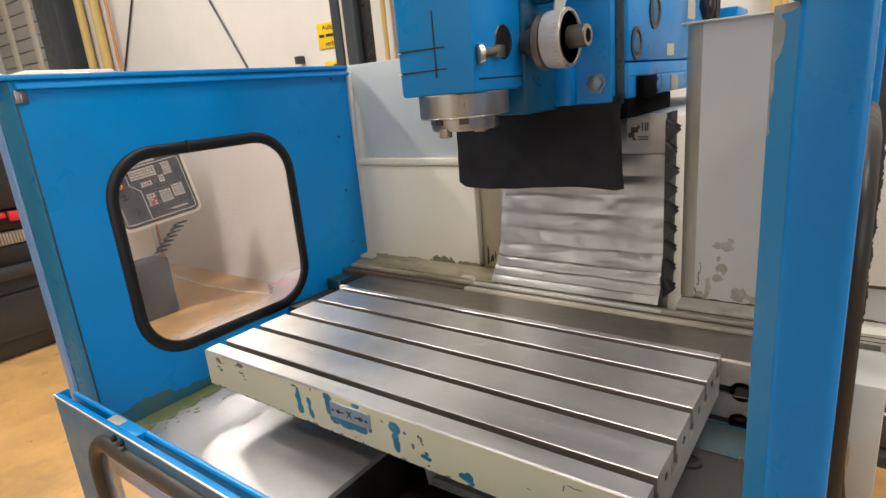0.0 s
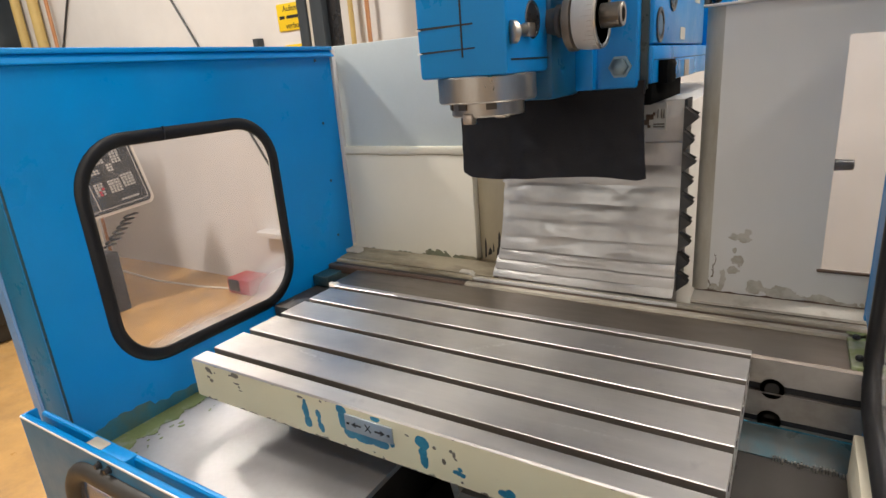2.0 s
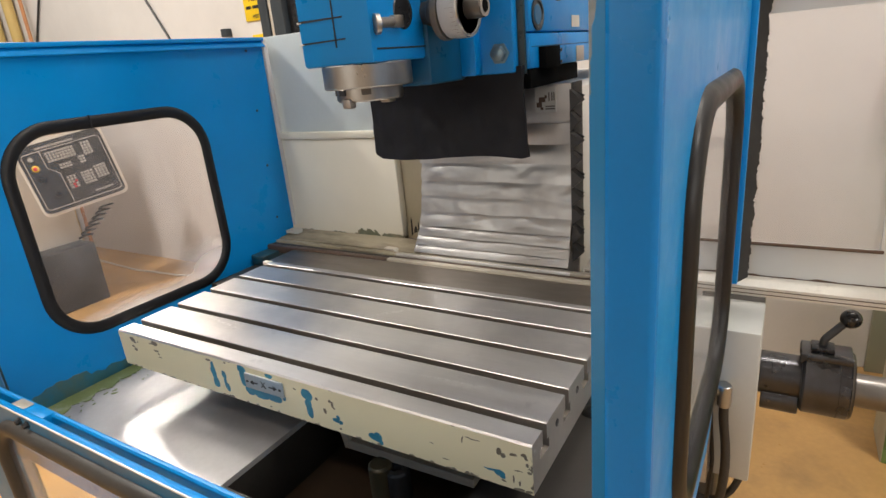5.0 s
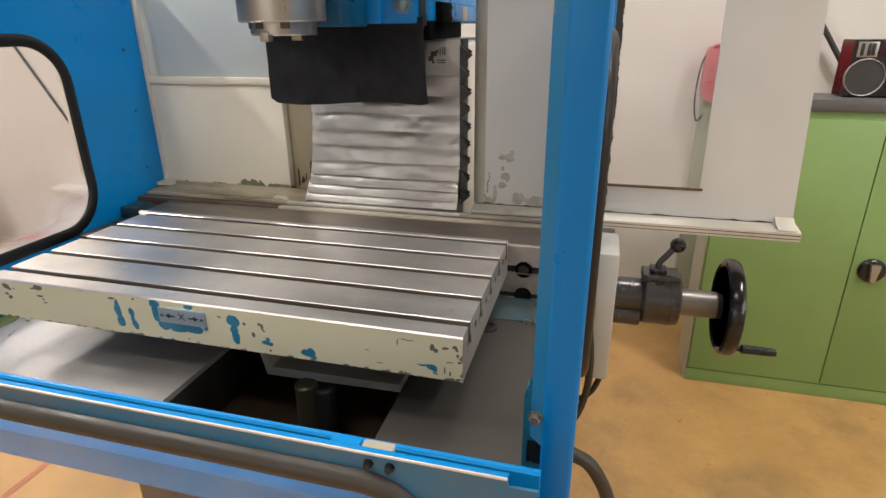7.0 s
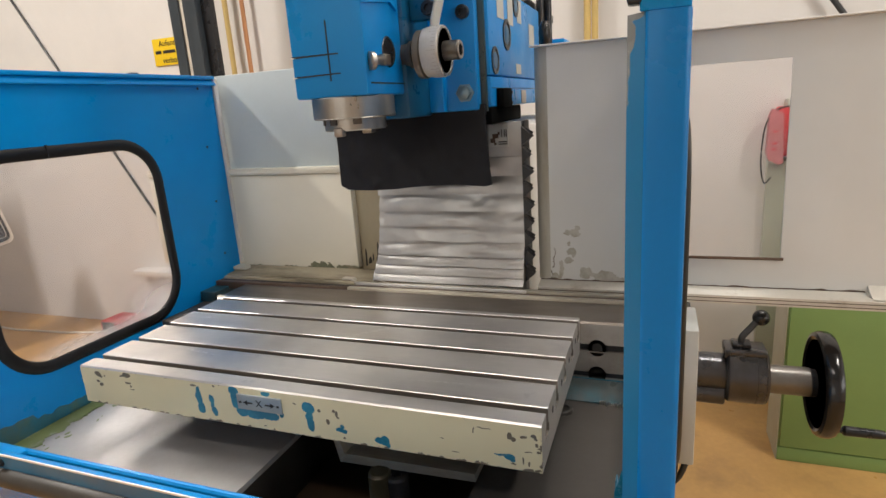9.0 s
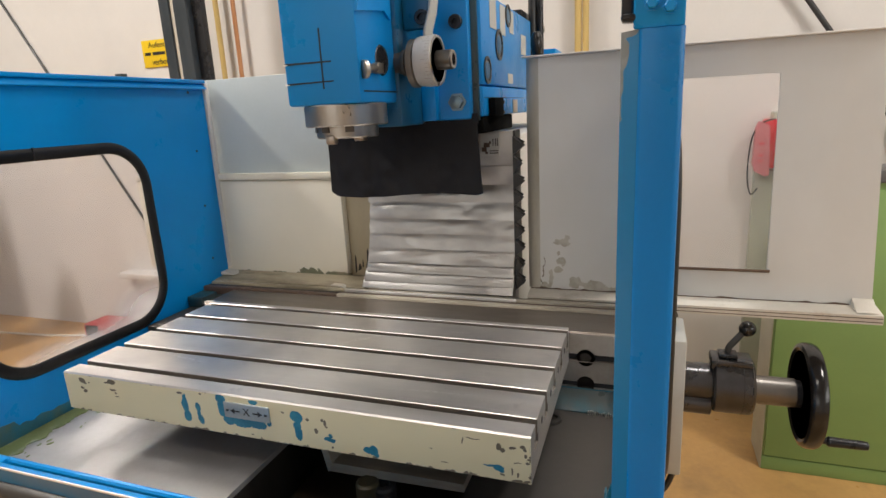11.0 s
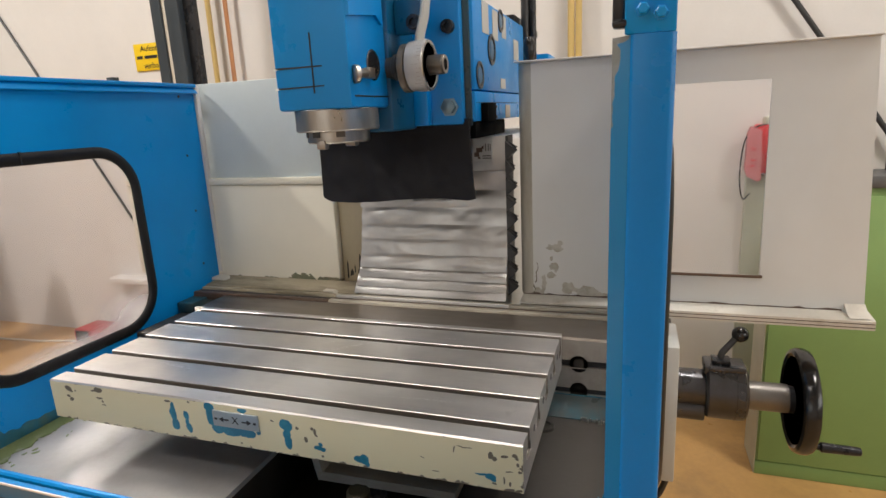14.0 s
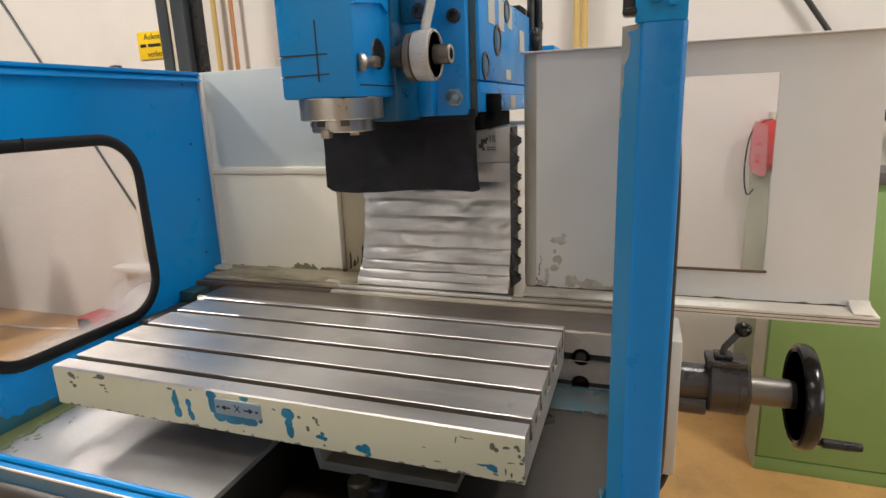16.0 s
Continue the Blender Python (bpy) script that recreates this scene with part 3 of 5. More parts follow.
for lx, ly, beam, watts in FLOODS:
    turn = look((lx, ly, CEIL - 0.16), (0.0, 0.06, 0.72))
    e = thing("added_flood", (lx, ly, CEIL), "unseen square floodlight added under the ceiling", "lamp", "work lights")
    for nm, bm, m in (("housing", boxes((-0.19, 0.19, -0.19, 0.19, 0.0, 0.08), bevel=0.01), LIGHTGREY), ("diffuser", boxes((-0.17, 0.17, -0.17, 0.17, -0.006, 0.0), bevel=0.002), DIFFUSER)):
        bmesh.ops.transform(bm, verts=bm.verts, matrix=turn)
        part(nm, bm, m, e)
    part("stem", rod(bmesh.new(), turn @ Vector((0, 0, 0.05)), (lx, ly, CEIL), 0.015), LIGHTGREY, e)
    la = bpy.data.lights.new("flood_light", "AREA")
    la.shape, la.size, la.energy, la.color, la.spread = "SQUARE", 0.34, watts, LAMP_COLOUR, radians(beam)
    lo = new("flood_light", la)
    lo.matrix_world = turn @ pose(0, 0, -0.02)

# ---- the work table on its slide ----
wt = thing("work_table", (0.34, 0.2, 0.69), "ground steel machine table with T-slots and chipped cream front", "machine table")
SLOTS = [0.038, 0.104, 0.170, 0.236, 0.302]


def table_profile():
    p = [(0.0, 0.743), (0.0, 0.798), (0.002, 0.800)]
    for s in SLOTS:
        p += [(s - 0.0120, 0.800), (s - 0.0115, 0.7990), (s - 0.0115, 0.782), (s - 0.018, 0.782), (s - 0.018, 0.770), (s + 0.005, 0.770), (s + 0.005, 0.782), (s, 0.782), (s, 0.7991), (s + 0.0009, 0.800)]
    return p + [(0.314, 0.800), (0.314, 0.743)]


bm = prism(table_profile(), lambda u, v, w: (w, u, v), 0.0, 0.678)
for f in bm.faces:
    c = f.calc_center_median()
    if f.normal.y < -0.9 and c.y < 0.001:
        f.material_index = 1
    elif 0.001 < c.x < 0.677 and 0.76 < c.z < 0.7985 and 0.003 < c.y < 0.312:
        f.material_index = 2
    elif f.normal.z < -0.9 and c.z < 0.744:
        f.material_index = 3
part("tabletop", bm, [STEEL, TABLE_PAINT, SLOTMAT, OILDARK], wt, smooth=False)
# knee bracket below the table
part("bracket", prism([(0.400, 0.743), (0.404, 0.697), (0.588, 0.699), (0.594, 0.743)], lambda u, v, w: (u, w, v), 0.110, 0.314), CASTING, wt, "oily brown casting under the table")
part("bracket_flange", prism([(0.402, 0.697), (0.403, 0.684), (0.588, 0.688), (0.588, 0.699)], lambda u, v, w: (u, w, v), 0.038, 0.314), GRIMECREAM, wt, "grimy cream bracket flange")
part("bracket_rib", prism([(0.389, 0.743), (0.402, 0.684), (0.409, 0.697), (0.398, 0.743)], lambda u, v, w: (u, w, v), 0.036, 0.109), GRIMECREAM, wt, "grimy cream rib")
for sy in SLOTS:
    part("end_hole", lathe_turn(bmesh.new(), (0.6782, sy + 0.028, 0.783), (1, 0, 0), [(0, 0.0045), (0.0006, 0.004), (0.0006, 0)], 12), BLACKENED, wt)
# the direction plate
dp = part("direction_plate", boxes((0.2825, 0.3510, -0.0026, 0.0, 0.7690, 0.7905), bevel=0.001), PLATE, wt, "grey engraved plate with arrows")
front = pose(0, 0, 0, 90, 0, 0)
written("X", 0.0135, Matrix.Translation((0.3170, -0.0027, 0.7797)) @ front, INK, dp)
for sgn in (-1, 1):
    bm = bmesh.new()
    box(bm, *sorted((0.3170 + sgn * 0.010, 0.3170 + sgn * 0.019)), -0.0034, -0.0026, 0.7789, 0.7805, bevel=0)
    tip = prism([(0.0, 0.0035), (0.0, -0.0035), (0.006, 0.0)], lambda u, v, w: (0.3170 + sgn * (0.018 + u), w, 0.7797 + v), -0.0034, -0.0026)
    absorb(bm, tip)
    box(bm, 0.3170 + sgn * 0.029 - 0.0018, 0.3170 + sgn * 0.029 + 0.0018, -0.0034, -0.0026, 0.7784, 0.7808, bevel=0)
    part("arrow", bm, INK, dp)

# the slide behind the table, with its own clamping slots
sl = thing("table_slide", (0.34, 0.36, 0.55), "oiled steel cross slide with keyhole slots behind the table", "machine slide")
prof = [(0.318, 0.7442), (0.332, 0.7442), (0.332, 0.7556), (0.318, 0.7556), (0.318, 0.789), (0.321, 0.792), (0.415, 0.792), (0.415, 0.55), (0.318, 0.55)]
bm = prism(prof, lambda u, v, w: (w, u, v), -0.030, 0.800)
for f in bm.faces:
    if f.normal.y < -0.9 and f.calc_center_median().y < 0.319:
        f.material_index = 1
part("slide_body", bm, [STEEL_DARK, SLIDEFACE], sl, smooth=False)
for kz in (0.750, 0.705):
    kh = part("keyhole", lathe_turn(bmesh.new(), (0.704, 0.3172, kz), (0, 1, 0), [(0.0, 0.0138), (0.0, 0.0080), (0.001, 0.0080), (0.001, 0.0138)], 28), OILDARK, sl, "dark oily keyhole ring")
    part("plug", lathe_turn(bmesh.new(), (0.704, 0.3176, kz), (0, 1, 0), [(0.0, 0.0), (0.0, 0.0080), (0.0015, 0.0080)], 24), DRUMFACE, kh)
# black fillers stand for the shade inside the two slots
part("upper_slot", boxes((0.660, 0.797, 0.3225, 0.3315, 0.7444, 0.7554), bevel=0), INK, sl, "black filler in the slot")
part("lower_slot", boxes((0.60, 0.797, 0.3172, 0.3185, 0.7015, 0.7085), bevel=0), INK, sl)
part("slot_lip", boxes((0.655, 0.797, 0.3168, 0.3180, 0.7424, 0.7440), bevel=0), SLEEVE_PALE, sl, "bright worn slot lip")
for x0, x1, m1, m2, m3 in ((-0.11, 0.216, RUSTY, OILDARK, LEDGE), (0.216, 0.803, GRIMECREAM, RUSTY, GRIMECREAM)):
    part("way_strip", boxes((x0, x1, 0.4045, 0.4165, 0.780, 0.796 if x0 < 0 else 0.797)), m1, sl)
    part("way_strip", boxes((x0, x1, 0.419, 0.4285, 0.780, 0.795)), m2, sl)
    part("way_strip", boxes((x0, x1, 0.431, 0.4435, 0.780, 0.7985)), m3, sl)
part("bright_edge", boxes((0.222, 0.570, 0.4295, 0.4308, 0.794, 0.8000), bevel=0.0004), BAREEDGE, sl, "bright bare strip edge")
part("bent_clip", prism([(0.186, 0.8035), (0.208, 0.8030), (0.222, 0.7935), (0.219, 0.7905), (0.206, 0.8000), (0.186, 0.8010)], lambda u, v, w: (u, w, v), 0.440, 0.453), LEDGE_PALE, sl, "bent pale sheet clip")
part("end_clip", boxes((-0.034, -0.014, 0.322, 0.331, 0.786, 0.7940), bevel=0.001), LEDGE_PALE, sl, "small bare metal clip")
part("end_bracket", boxes((0.780, 0.803, 0.322, 0.425, 0.790, 0.797), (0.797, 0.803, 0.322, 0.425, 0.70, 0.797)), OLIVE, sl, "chipped green bracket at the slide end")
for by in (0.34, 0.40):
    part("cap_screw", rod(bmesh.new(), (0.789, by, 0.797), (0.789, by, 0.803), 0.0045, 12), BLACKENED, sl)
# dark block added to draw the black recess left of the slide
part("recess_block", boxes((-0.112, -0.0305, 0.25, 0.415, 0.690, 0.764)), OILDARK, sl)

# ---- chip tray under the table ----
tr = thing("chip_tray", (0.34, 0.05, 0.55), "worn sheet steel chip tray with square opening", "tray")
part("tray_floor", boxes((-0.114, 0.300, -0.1443, 0.317, 0.672, 0.680), bevel=0), TRAYMAT, tr, smooth=False)
# front strip gets a far darker colour than the left floor
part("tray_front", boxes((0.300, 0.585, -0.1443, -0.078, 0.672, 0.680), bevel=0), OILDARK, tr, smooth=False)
part("tray_side", boxes((0.585, 0.800, -0.1443, 0.317, 0.672, 0.680), bevel=0), TRAYSHADE, tr, "oily tray floor with the table's shade coloured in", smooth=False)
part("tray_back", boxes((0.300, 0.585, 0.26, 0.317, 0.672, 0.680), bevel=0), TRAYSHADE, tr, smooth=False)
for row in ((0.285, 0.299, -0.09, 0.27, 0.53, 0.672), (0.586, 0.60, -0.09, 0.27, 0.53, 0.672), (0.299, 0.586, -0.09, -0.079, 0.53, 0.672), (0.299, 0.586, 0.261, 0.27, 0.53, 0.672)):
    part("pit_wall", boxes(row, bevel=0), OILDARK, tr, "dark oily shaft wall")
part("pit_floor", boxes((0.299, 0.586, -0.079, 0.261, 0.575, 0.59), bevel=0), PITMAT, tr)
part("tray_leg", boxes((0.36, 0.40, 0.47, 0.51, 0.0, 0.672)), OILDARK, tr)
part("tray_leg", boxes((0.70, 0.74, 0.47, 0.51, 0.0, 0.672)), OILDARK, tr)
bm = rod(bmesh.new(), (0.463, 0.028, 0.58), (0.463, 0.028, 0.688), 0.0150, 28, 0.003)
ls = part("lifting_screw", bm, OILSCREW, tr)
part("lock_nut", lathe_turn(bmesh.new(), (0.483, 0.036, 0.590), (0, 0, 1), [(0, 0.0150), (0.088, 0.0150), (0.091, 0.0130), (0.091, 0.0070), (0.084, 0.0060), (0.084, 0.0)], 24), INK, ls, "black oily lock nut")
part("front_lip", prism([(-0.1445, 0.660), (-0.1445, 0.770), (-0.1455, 0.772), (-0.1475, 0.773), (-0.1500, 0.7725), (-0.1520, 0.7705), (-0.1525, 0.768), (-0.1525, 0.716), (-0.166, 0.714), (-0.166, 0.710), (-0.1490, 0.710), (-0.1490, 0.660)], lambda u, v, w: (w, u, v), -0.112, 0.779), BLUE, tr, "blue painted front lip")
part("back_plate", prism([(0.3155, 0.6985), (0.3170, 0.6985), (0.3170, 0.690), (0.272, 0.6802), (0.272, 0.6815)], lambda u, v, w: (w, u, v), 0.62, 0.798), DEFLECT, tr, "grimy teal deflector sheet darkened for its shade")
part("back_edge", boxes((0.62, 0.798, 0.3140, 0.3154, 0.6950, 0.6990), bevel=0.0004), TEALBLUE, tr)
bm = bmesh.new()
rngt = random.Random(5)
for k in range(26):
    x = 0.712 + k * 0.0032
    box(bm, x, x + 0.002, 0.268 + rngt.uniform(-0.003, 0.003), 0.273, 0.680, 0.6825 + rngt.uniform(0, 0.0035), bevel=0)
tagged(part("torn_edge", bm, CHROME, tr, "bright torn metal edge"), kind="stuff")
rag = [(-0.1135, -0.126)] + [(-0.070 - 0.02 * k / 70 + 0.010 * noise.noise((k * 0.21, 1.0, 2.0)) + 0.006 * noise.noise((k * 0.7, 4.0, 2.0)) + rngt.uniform(-0.0015, 0.0015), -0.126 + k * 0.0041) for k in range(70)] + [(-0.1135, 0.165)]
# unidentified dark spot on the tray, added as a small turned disc
part("dark_disc", lathe_turn(bmesh.new(), (0.662, 0.240, 0.680), (0, 0, 1), [(0, 0.015), (0.004, 0.014), (0.005, 0.010), (0.002, 0.009), (0.002, 0)], 20), OILDARK, tr, "small dark oily disc")
for k in range(26):
    cx, cy, r = -0.058 + rngt.uniform(-0.008, 0.012), rngt.uniform(-0.12, 0.14), rngt.uniform(0.0008, 0.0028)
    ring = [(cx + r * rngt.uniform(0.6, 1.2) * math.cos(a * 0.9), cy + 1.6 * r * rngt.uniform(0.6, 1.2) * math.sin(a * 0.9)) for a in range(7)]
    part("paint_flake", sheet(ring, [], lambda u, v, w: Vector((u, v, 0.6801 + w)), 0.0008), OLIVE, tr, smooth=False)
part("worn_flange", sheet(rag, [], lambda u, v, w: Vector((u, v, 0.6802 + w)), 0.0012), OLIVE, tr, "flaking green painted flange", smooth=False)
part("side_sill", boxes((0.786, 0.800, -0.094, 0.27, 0.680, 0.740)), CREAM, tr)
for a, b, c in ((0.050, 0.100, (0.016, 0.049)), (0.593, 0.622, (0.623, 0.653))):
    lt = part("latch", boxes((a, b, -0.166, -0.1465, 0.752, 0.7745), bevel=0.003), BLUE, tr)
    part("catch", boxes((*c, -0.165, -0.1470, 0.752, 0.7735), bevel=0.002), GRIMECREAM, lt, "worn cream catch")


# ---- side guards with windows ----
def gasket_ring(u0, u1, v0, v1, r, x, thick, flat=0.55):
    pts = [(x, u, v) for u, v in rounded(u0 + thick, u1 - thick, v0 + thick, v1 - thick, r - thick, 10)]
    return sweep(bmesh.new(), pts, thick, 14, True, flat, (1, 0, 0))


lg = thing("splash_guard", (-0.12, 0.18, 0.67), "blue sheet metal guard with rubber-framed window", "machine guard", "splash guards")
LW = rounded(-0.030, 0.308, 0.772, 1.102, 0.075, 10)
part("panel", sheet([(-0.1225, 0.672), (0.495, 0.672), (0.495, 1.218), (-0.1225, 1.218)], [LW], lambda u, v, w: Vector((-0.115 - w, u, v)), 0.003), BLUE, lg, smooth=False)
gk = part("gasket", gasket_ring(-0.042, 0.320, 0.760, 1.113, 0.085, -0.116, 0.0102), RUBBER, lg, "thick black rubber window seal")
part("seal_joint", boxes((-0.114, -0.1095, 0.1035, 0.1055, 1.093, 1.114), bevel=0), INK, gk)
pn = part("pane", sheet(rounded(-0.032, 0.310, 0.770, 1.104, 0.076, 10), [], lambda u, v, w: Vector((-0.1185 + w, u, v)), 0.0025), SMEARED, lg, "clear perspex pane", smooth=False)
pn.visible_shadow = False
part("top_lip", prism([(-0.1148, 1.2062), (-0.1050, 1.2062), (-0.1050, 1.2080), (-0.1128, 1.2180), (-0.1148, 1.2180)], lambda u, v, w: (u, w, v), -0.118, 0.497), BLUE, lg)
part("top_flange", boxes((-0.150, -0.106, -0.135, 0.497, 1.2182, 1.2255), (-0.150, -0.146, -0.135, 0.497, 1.195, 1.220)), BLUE, lg)
# post is coloured a darker teal than the guard panel
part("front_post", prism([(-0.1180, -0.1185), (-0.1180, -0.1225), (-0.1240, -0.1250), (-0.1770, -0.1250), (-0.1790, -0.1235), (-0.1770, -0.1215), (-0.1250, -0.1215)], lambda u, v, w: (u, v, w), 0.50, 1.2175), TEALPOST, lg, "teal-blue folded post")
# light caught by the lip is painted as a paler blue
part("post_lip", prism([(-0.1775, -0.1255), (-0.1800, -0.1285), (-0.2010, -0.1285), (-0.2035, -0.1265), (-0.2035, -0.1000), (-0.2010, -0.1000), (-0.2010, -0.1245), (-0.1800, -0.1225)], lambda u, v, w: (u, v, w), 0.50, 1.2240), PALEBLUE, lg, "front lip painted pale as lit")
# dark strip laid along the fold in place of its shade
part("seam_strip", boxes((-0.1150, -0.1138, -0.1222, -0.1192, 0.680, 1.190), bevel=0.0005), TEAL, lg, "dark strip for the seam's shade")
part("rear_edge", boxes((-0.117, -0.108, 0.495, 0.506, 0.815, 1.222)), GREY, lg, "worn bare rear edge")
part("striker", boxes((-0.1145, -0.111, -0.1215, -0.1060, 1.188, 1.205), (-0.112, -0.109, -0.1160, -0.1120, 1.188, 1.201), bevel=0.001), STEEL_DARK, lg, "small metal door striker")
for z in (1.20, 1.08, 0.963, 0.846):
    part("rivet", lathe_turn(bmesh.new(), (-0.115, 0.452, z), (1, 0, 0), [(0, 0.0028), (0.001, 0.0025), (0.0014, 0.0)], 10), BLACKENED, lg)
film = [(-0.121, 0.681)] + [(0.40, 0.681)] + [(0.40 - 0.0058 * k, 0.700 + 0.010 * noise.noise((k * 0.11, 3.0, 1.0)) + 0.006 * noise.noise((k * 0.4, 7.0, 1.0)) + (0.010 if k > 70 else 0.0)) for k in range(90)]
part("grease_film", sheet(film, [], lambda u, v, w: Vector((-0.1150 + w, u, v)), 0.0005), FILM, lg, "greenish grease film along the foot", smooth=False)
part("corner_piece", boxes((-0.114, -0.075, 0.36, 0.43, 0.764, 0.786)), TEAL, lg, "oily green corner bracket")

rg = thing("splash_guard", (0.80, 0.15, 0.55), "blue side guard with window, brush strip and scratched edge", "machine guard", "splash guards")
RW = rounded(-0.010, 0.335, 0.757, 1.102, 0.075, 10)
part("panel", sheet([(-0.105, 0.55), (-0.06, 0.55), (0.0, 0.652), (0.26, 0.652), (0.35, 0.70), (0.352, 0.800), (0.465, 0.812), (0.465, 1.225), (-0.105, 1.225)], [RW], lambda u, v, w: Vector((0.8035 - w, u, v)), 0.003), BLUE, rg, smooth=False)
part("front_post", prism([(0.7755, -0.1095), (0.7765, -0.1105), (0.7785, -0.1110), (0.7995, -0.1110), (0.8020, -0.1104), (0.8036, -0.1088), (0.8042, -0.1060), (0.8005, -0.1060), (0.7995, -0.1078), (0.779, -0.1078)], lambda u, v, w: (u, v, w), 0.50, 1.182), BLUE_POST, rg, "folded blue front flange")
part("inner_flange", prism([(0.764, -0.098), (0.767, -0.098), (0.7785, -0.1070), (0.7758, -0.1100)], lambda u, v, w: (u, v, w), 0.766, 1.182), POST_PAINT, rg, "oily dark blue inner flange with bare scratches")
br = part("latch_bracket", sheet([(0.7575, 0.60), (0.7785, 0.60), (0.7785, 0.828), (0.7630, 0.828), (0.7575, 0.808)], [[(0.7618, 0.734), (0.7764, 0.734), (0.7764, 0.760), (0.7618, 0.760)]], lambda u, v, w: Vector((u, -0.0975 + w, v)), 0.003), TEALBLUE, rg, "oily teal bracket with a square latch hole", smooth=False)
part("latch_pocket", boxes((0.7605, 0.7775, -0.0940, -0.0700, 0.732, 0.762), bevel=0), INK, br, "black latch pocket")
part("bracket_return", boxes((0.7575, 0.7590, -0.0945, -0.0720, 0.680, 0.808), bevel=0.0004), TEALBLUE, br)
part("upper_post", boxes((0.772, 0.8035, -0.1105, -0.1075, 1.182, 1.60)), BLUE, rg)
part("guide_rail", boxes((0.764, 0.772, -0.106, -0.098, 1.19, 1.60), (0.764, 0.7735, -0.112, -0.098, 1.187, 1.192)), BLACKENED, rg, "black sliding door guide")
part("gasket", gasket_ring(-0.022, 0.347, 0.745, 1.114, 0.085, 0.802, 0.0118, 0.9), RUBBER, rg, "thick black rubber window seal")
pn = part("pane", sheet(rounded(-0.012, 0.337, 0.755, 1.104, 0.076, 10), [], lambda u, v, w: Vector((0.8005 + w, u, v)), 0.0025), GLASS, rg, "clear perspex pane", smooth=False)
pn.visible_shadow = False
part("rear_strip", boxes((0.800, 0.812, 0.455, 0.467, 0.80, 1.225)), BLUE, rg)
bm = bmesh.new()
rng = random.Random(4)
for k in range(170):
    z = 0.80 + 0.425 * k / 170
    b = bmesh.new()
    box(b, -0.003, 0.003, 0.0, 0.028 + rng.uniform(0, 0.004) + 0.006 * noise.noise((0.5, 0.5, z * 45)), z, z + 0.0026, bevel=0)
    bmesh.ops.transform(b, verts=b.verts, matrix=Matrix.Translation((0.806, 0.462, 0)) @ Matrix.Rotation(radians(-32), 4, "Z"))
    absorb(bm, b)
tagged(part("brush", bm, BRUSH, rg, "black bristle strip", smooth=False), kind="stuff")
for bx_, bz in ((0.783, 1.197), (0.794, 1.194)):
    part("bolt", hexbolt(bmesh.new(), (bx_, -0.1105, bz), (0, -1, 0), 0.0038, 0.005), BLUE, rg)
part("side_bolt", hexbolt(bmesh.new(), (0.769, -0.1105, 0.797), (0, -1, 0), 0.005, 0.007), STEEL_DARK, rg)
part("rubber_stop", boxes((0.7665, 0.781, -0.097, -0.080, 0.722, 0.752), bevel=0.002), RUBBER, rg, "black rubber stop block")

# ---- lowered front door ----
fd = thing("sliding_door", (0.335, -0.17, 0.3), "blue front door with window, slid down", "machine door")
DW = rounded(-0.002, 0.690, 0.40, 0.750, 0.06, 10)
part("panel", sheet([(-0.100, 0.34), (0.780, 0.34), (0.780, 0.778), (0.757, 0.778), (0.755, 0.785), (-0.100, 0.785)], [DW], lambda u, v, w: Vector((u, -0.178 + w, v)), 0.003), DOORBLUE, fd, smooth=False)
part("top_edge", prism([(-0.1775, 0.7855), (-0.1775, 0.7870), (-0.1725, 0.7865), (-0.1685, 0.7835), (-0.1690, 0.7820), (-0.1730, 0.7850)], lambda u, v, w: (w, u, v), -0.1005, 0.756), BLUE, fd)
part("side_return", boxes((-0.1035, -0.1002, -0.178, -0.158, 0.34, 0.7868), bevel=0.0012), BLUE, fd)
part("bare_edge", boxes((-0.100, 0.756, -0.1795, -0.1778, 0.7848, 0.7875), bevel=0.0006), BAREEDGE, fd, "bright bare metal edge")
pts = [(u, -0.179, v) for u, v in rounded(-0.004, 0.692, 0.397, 0.757, 0.063, 10)]
part("gasket", sweep(bmesh.new(), pts, 0.0115, 12, True, 0.9, (0, 1, 0)), RUBBER_BROWN, fd, "thick brown-grey rubber window seal")
pn = part("pane", sheet(rounded(-0.003, 0.691, 0.399, 0.751, 0.061, 10), [], lambda u, v, w: Vector((u, -0.1785 + w, v)), 0.0025), GLASS, fd, "clear perspex pane", smooth=False)
pn.visible_shadow = False
for nx in (0.080, 0.099, 0.639, 0.658):
    part("nut", hexbolt(bmesh.new(), (nx, -0.178, 0.7755), (0, -1, 0), 0.0036, 0.006), BLACKENED, fd)
part("foot", boxes((-0.10, -0.08, -0.176, -0.160, 0.0, 0.345), bevel=0.002), BLUE, fd)
part("foot", boxes((0.76, 0.78, -0.176, -0.160, 0.0, 0.345), bevel=0.002), BLUE, fd)

# ---- machine column, rear guards and bellows ----
mc = thing("machine_column", (0.4, 0.9, 0.0), "cream milling machine column and base", "machine column")
part("base", boxes((0.25, 0.75, 0.56, 1.35, 0.0, 0.62), bevel=0.01), OILDARK, mc, "dark machine base")
part("knee", boxes((0.20, 0.70, 0.40, 0.535, 0.40, 0.60), bevel=0.01), OILDARK, mc)
part("column", boxes((0.15, 0.555, 0.535, 1.25, 0.55, 1.088), bevel=0.01), GREY, mc)
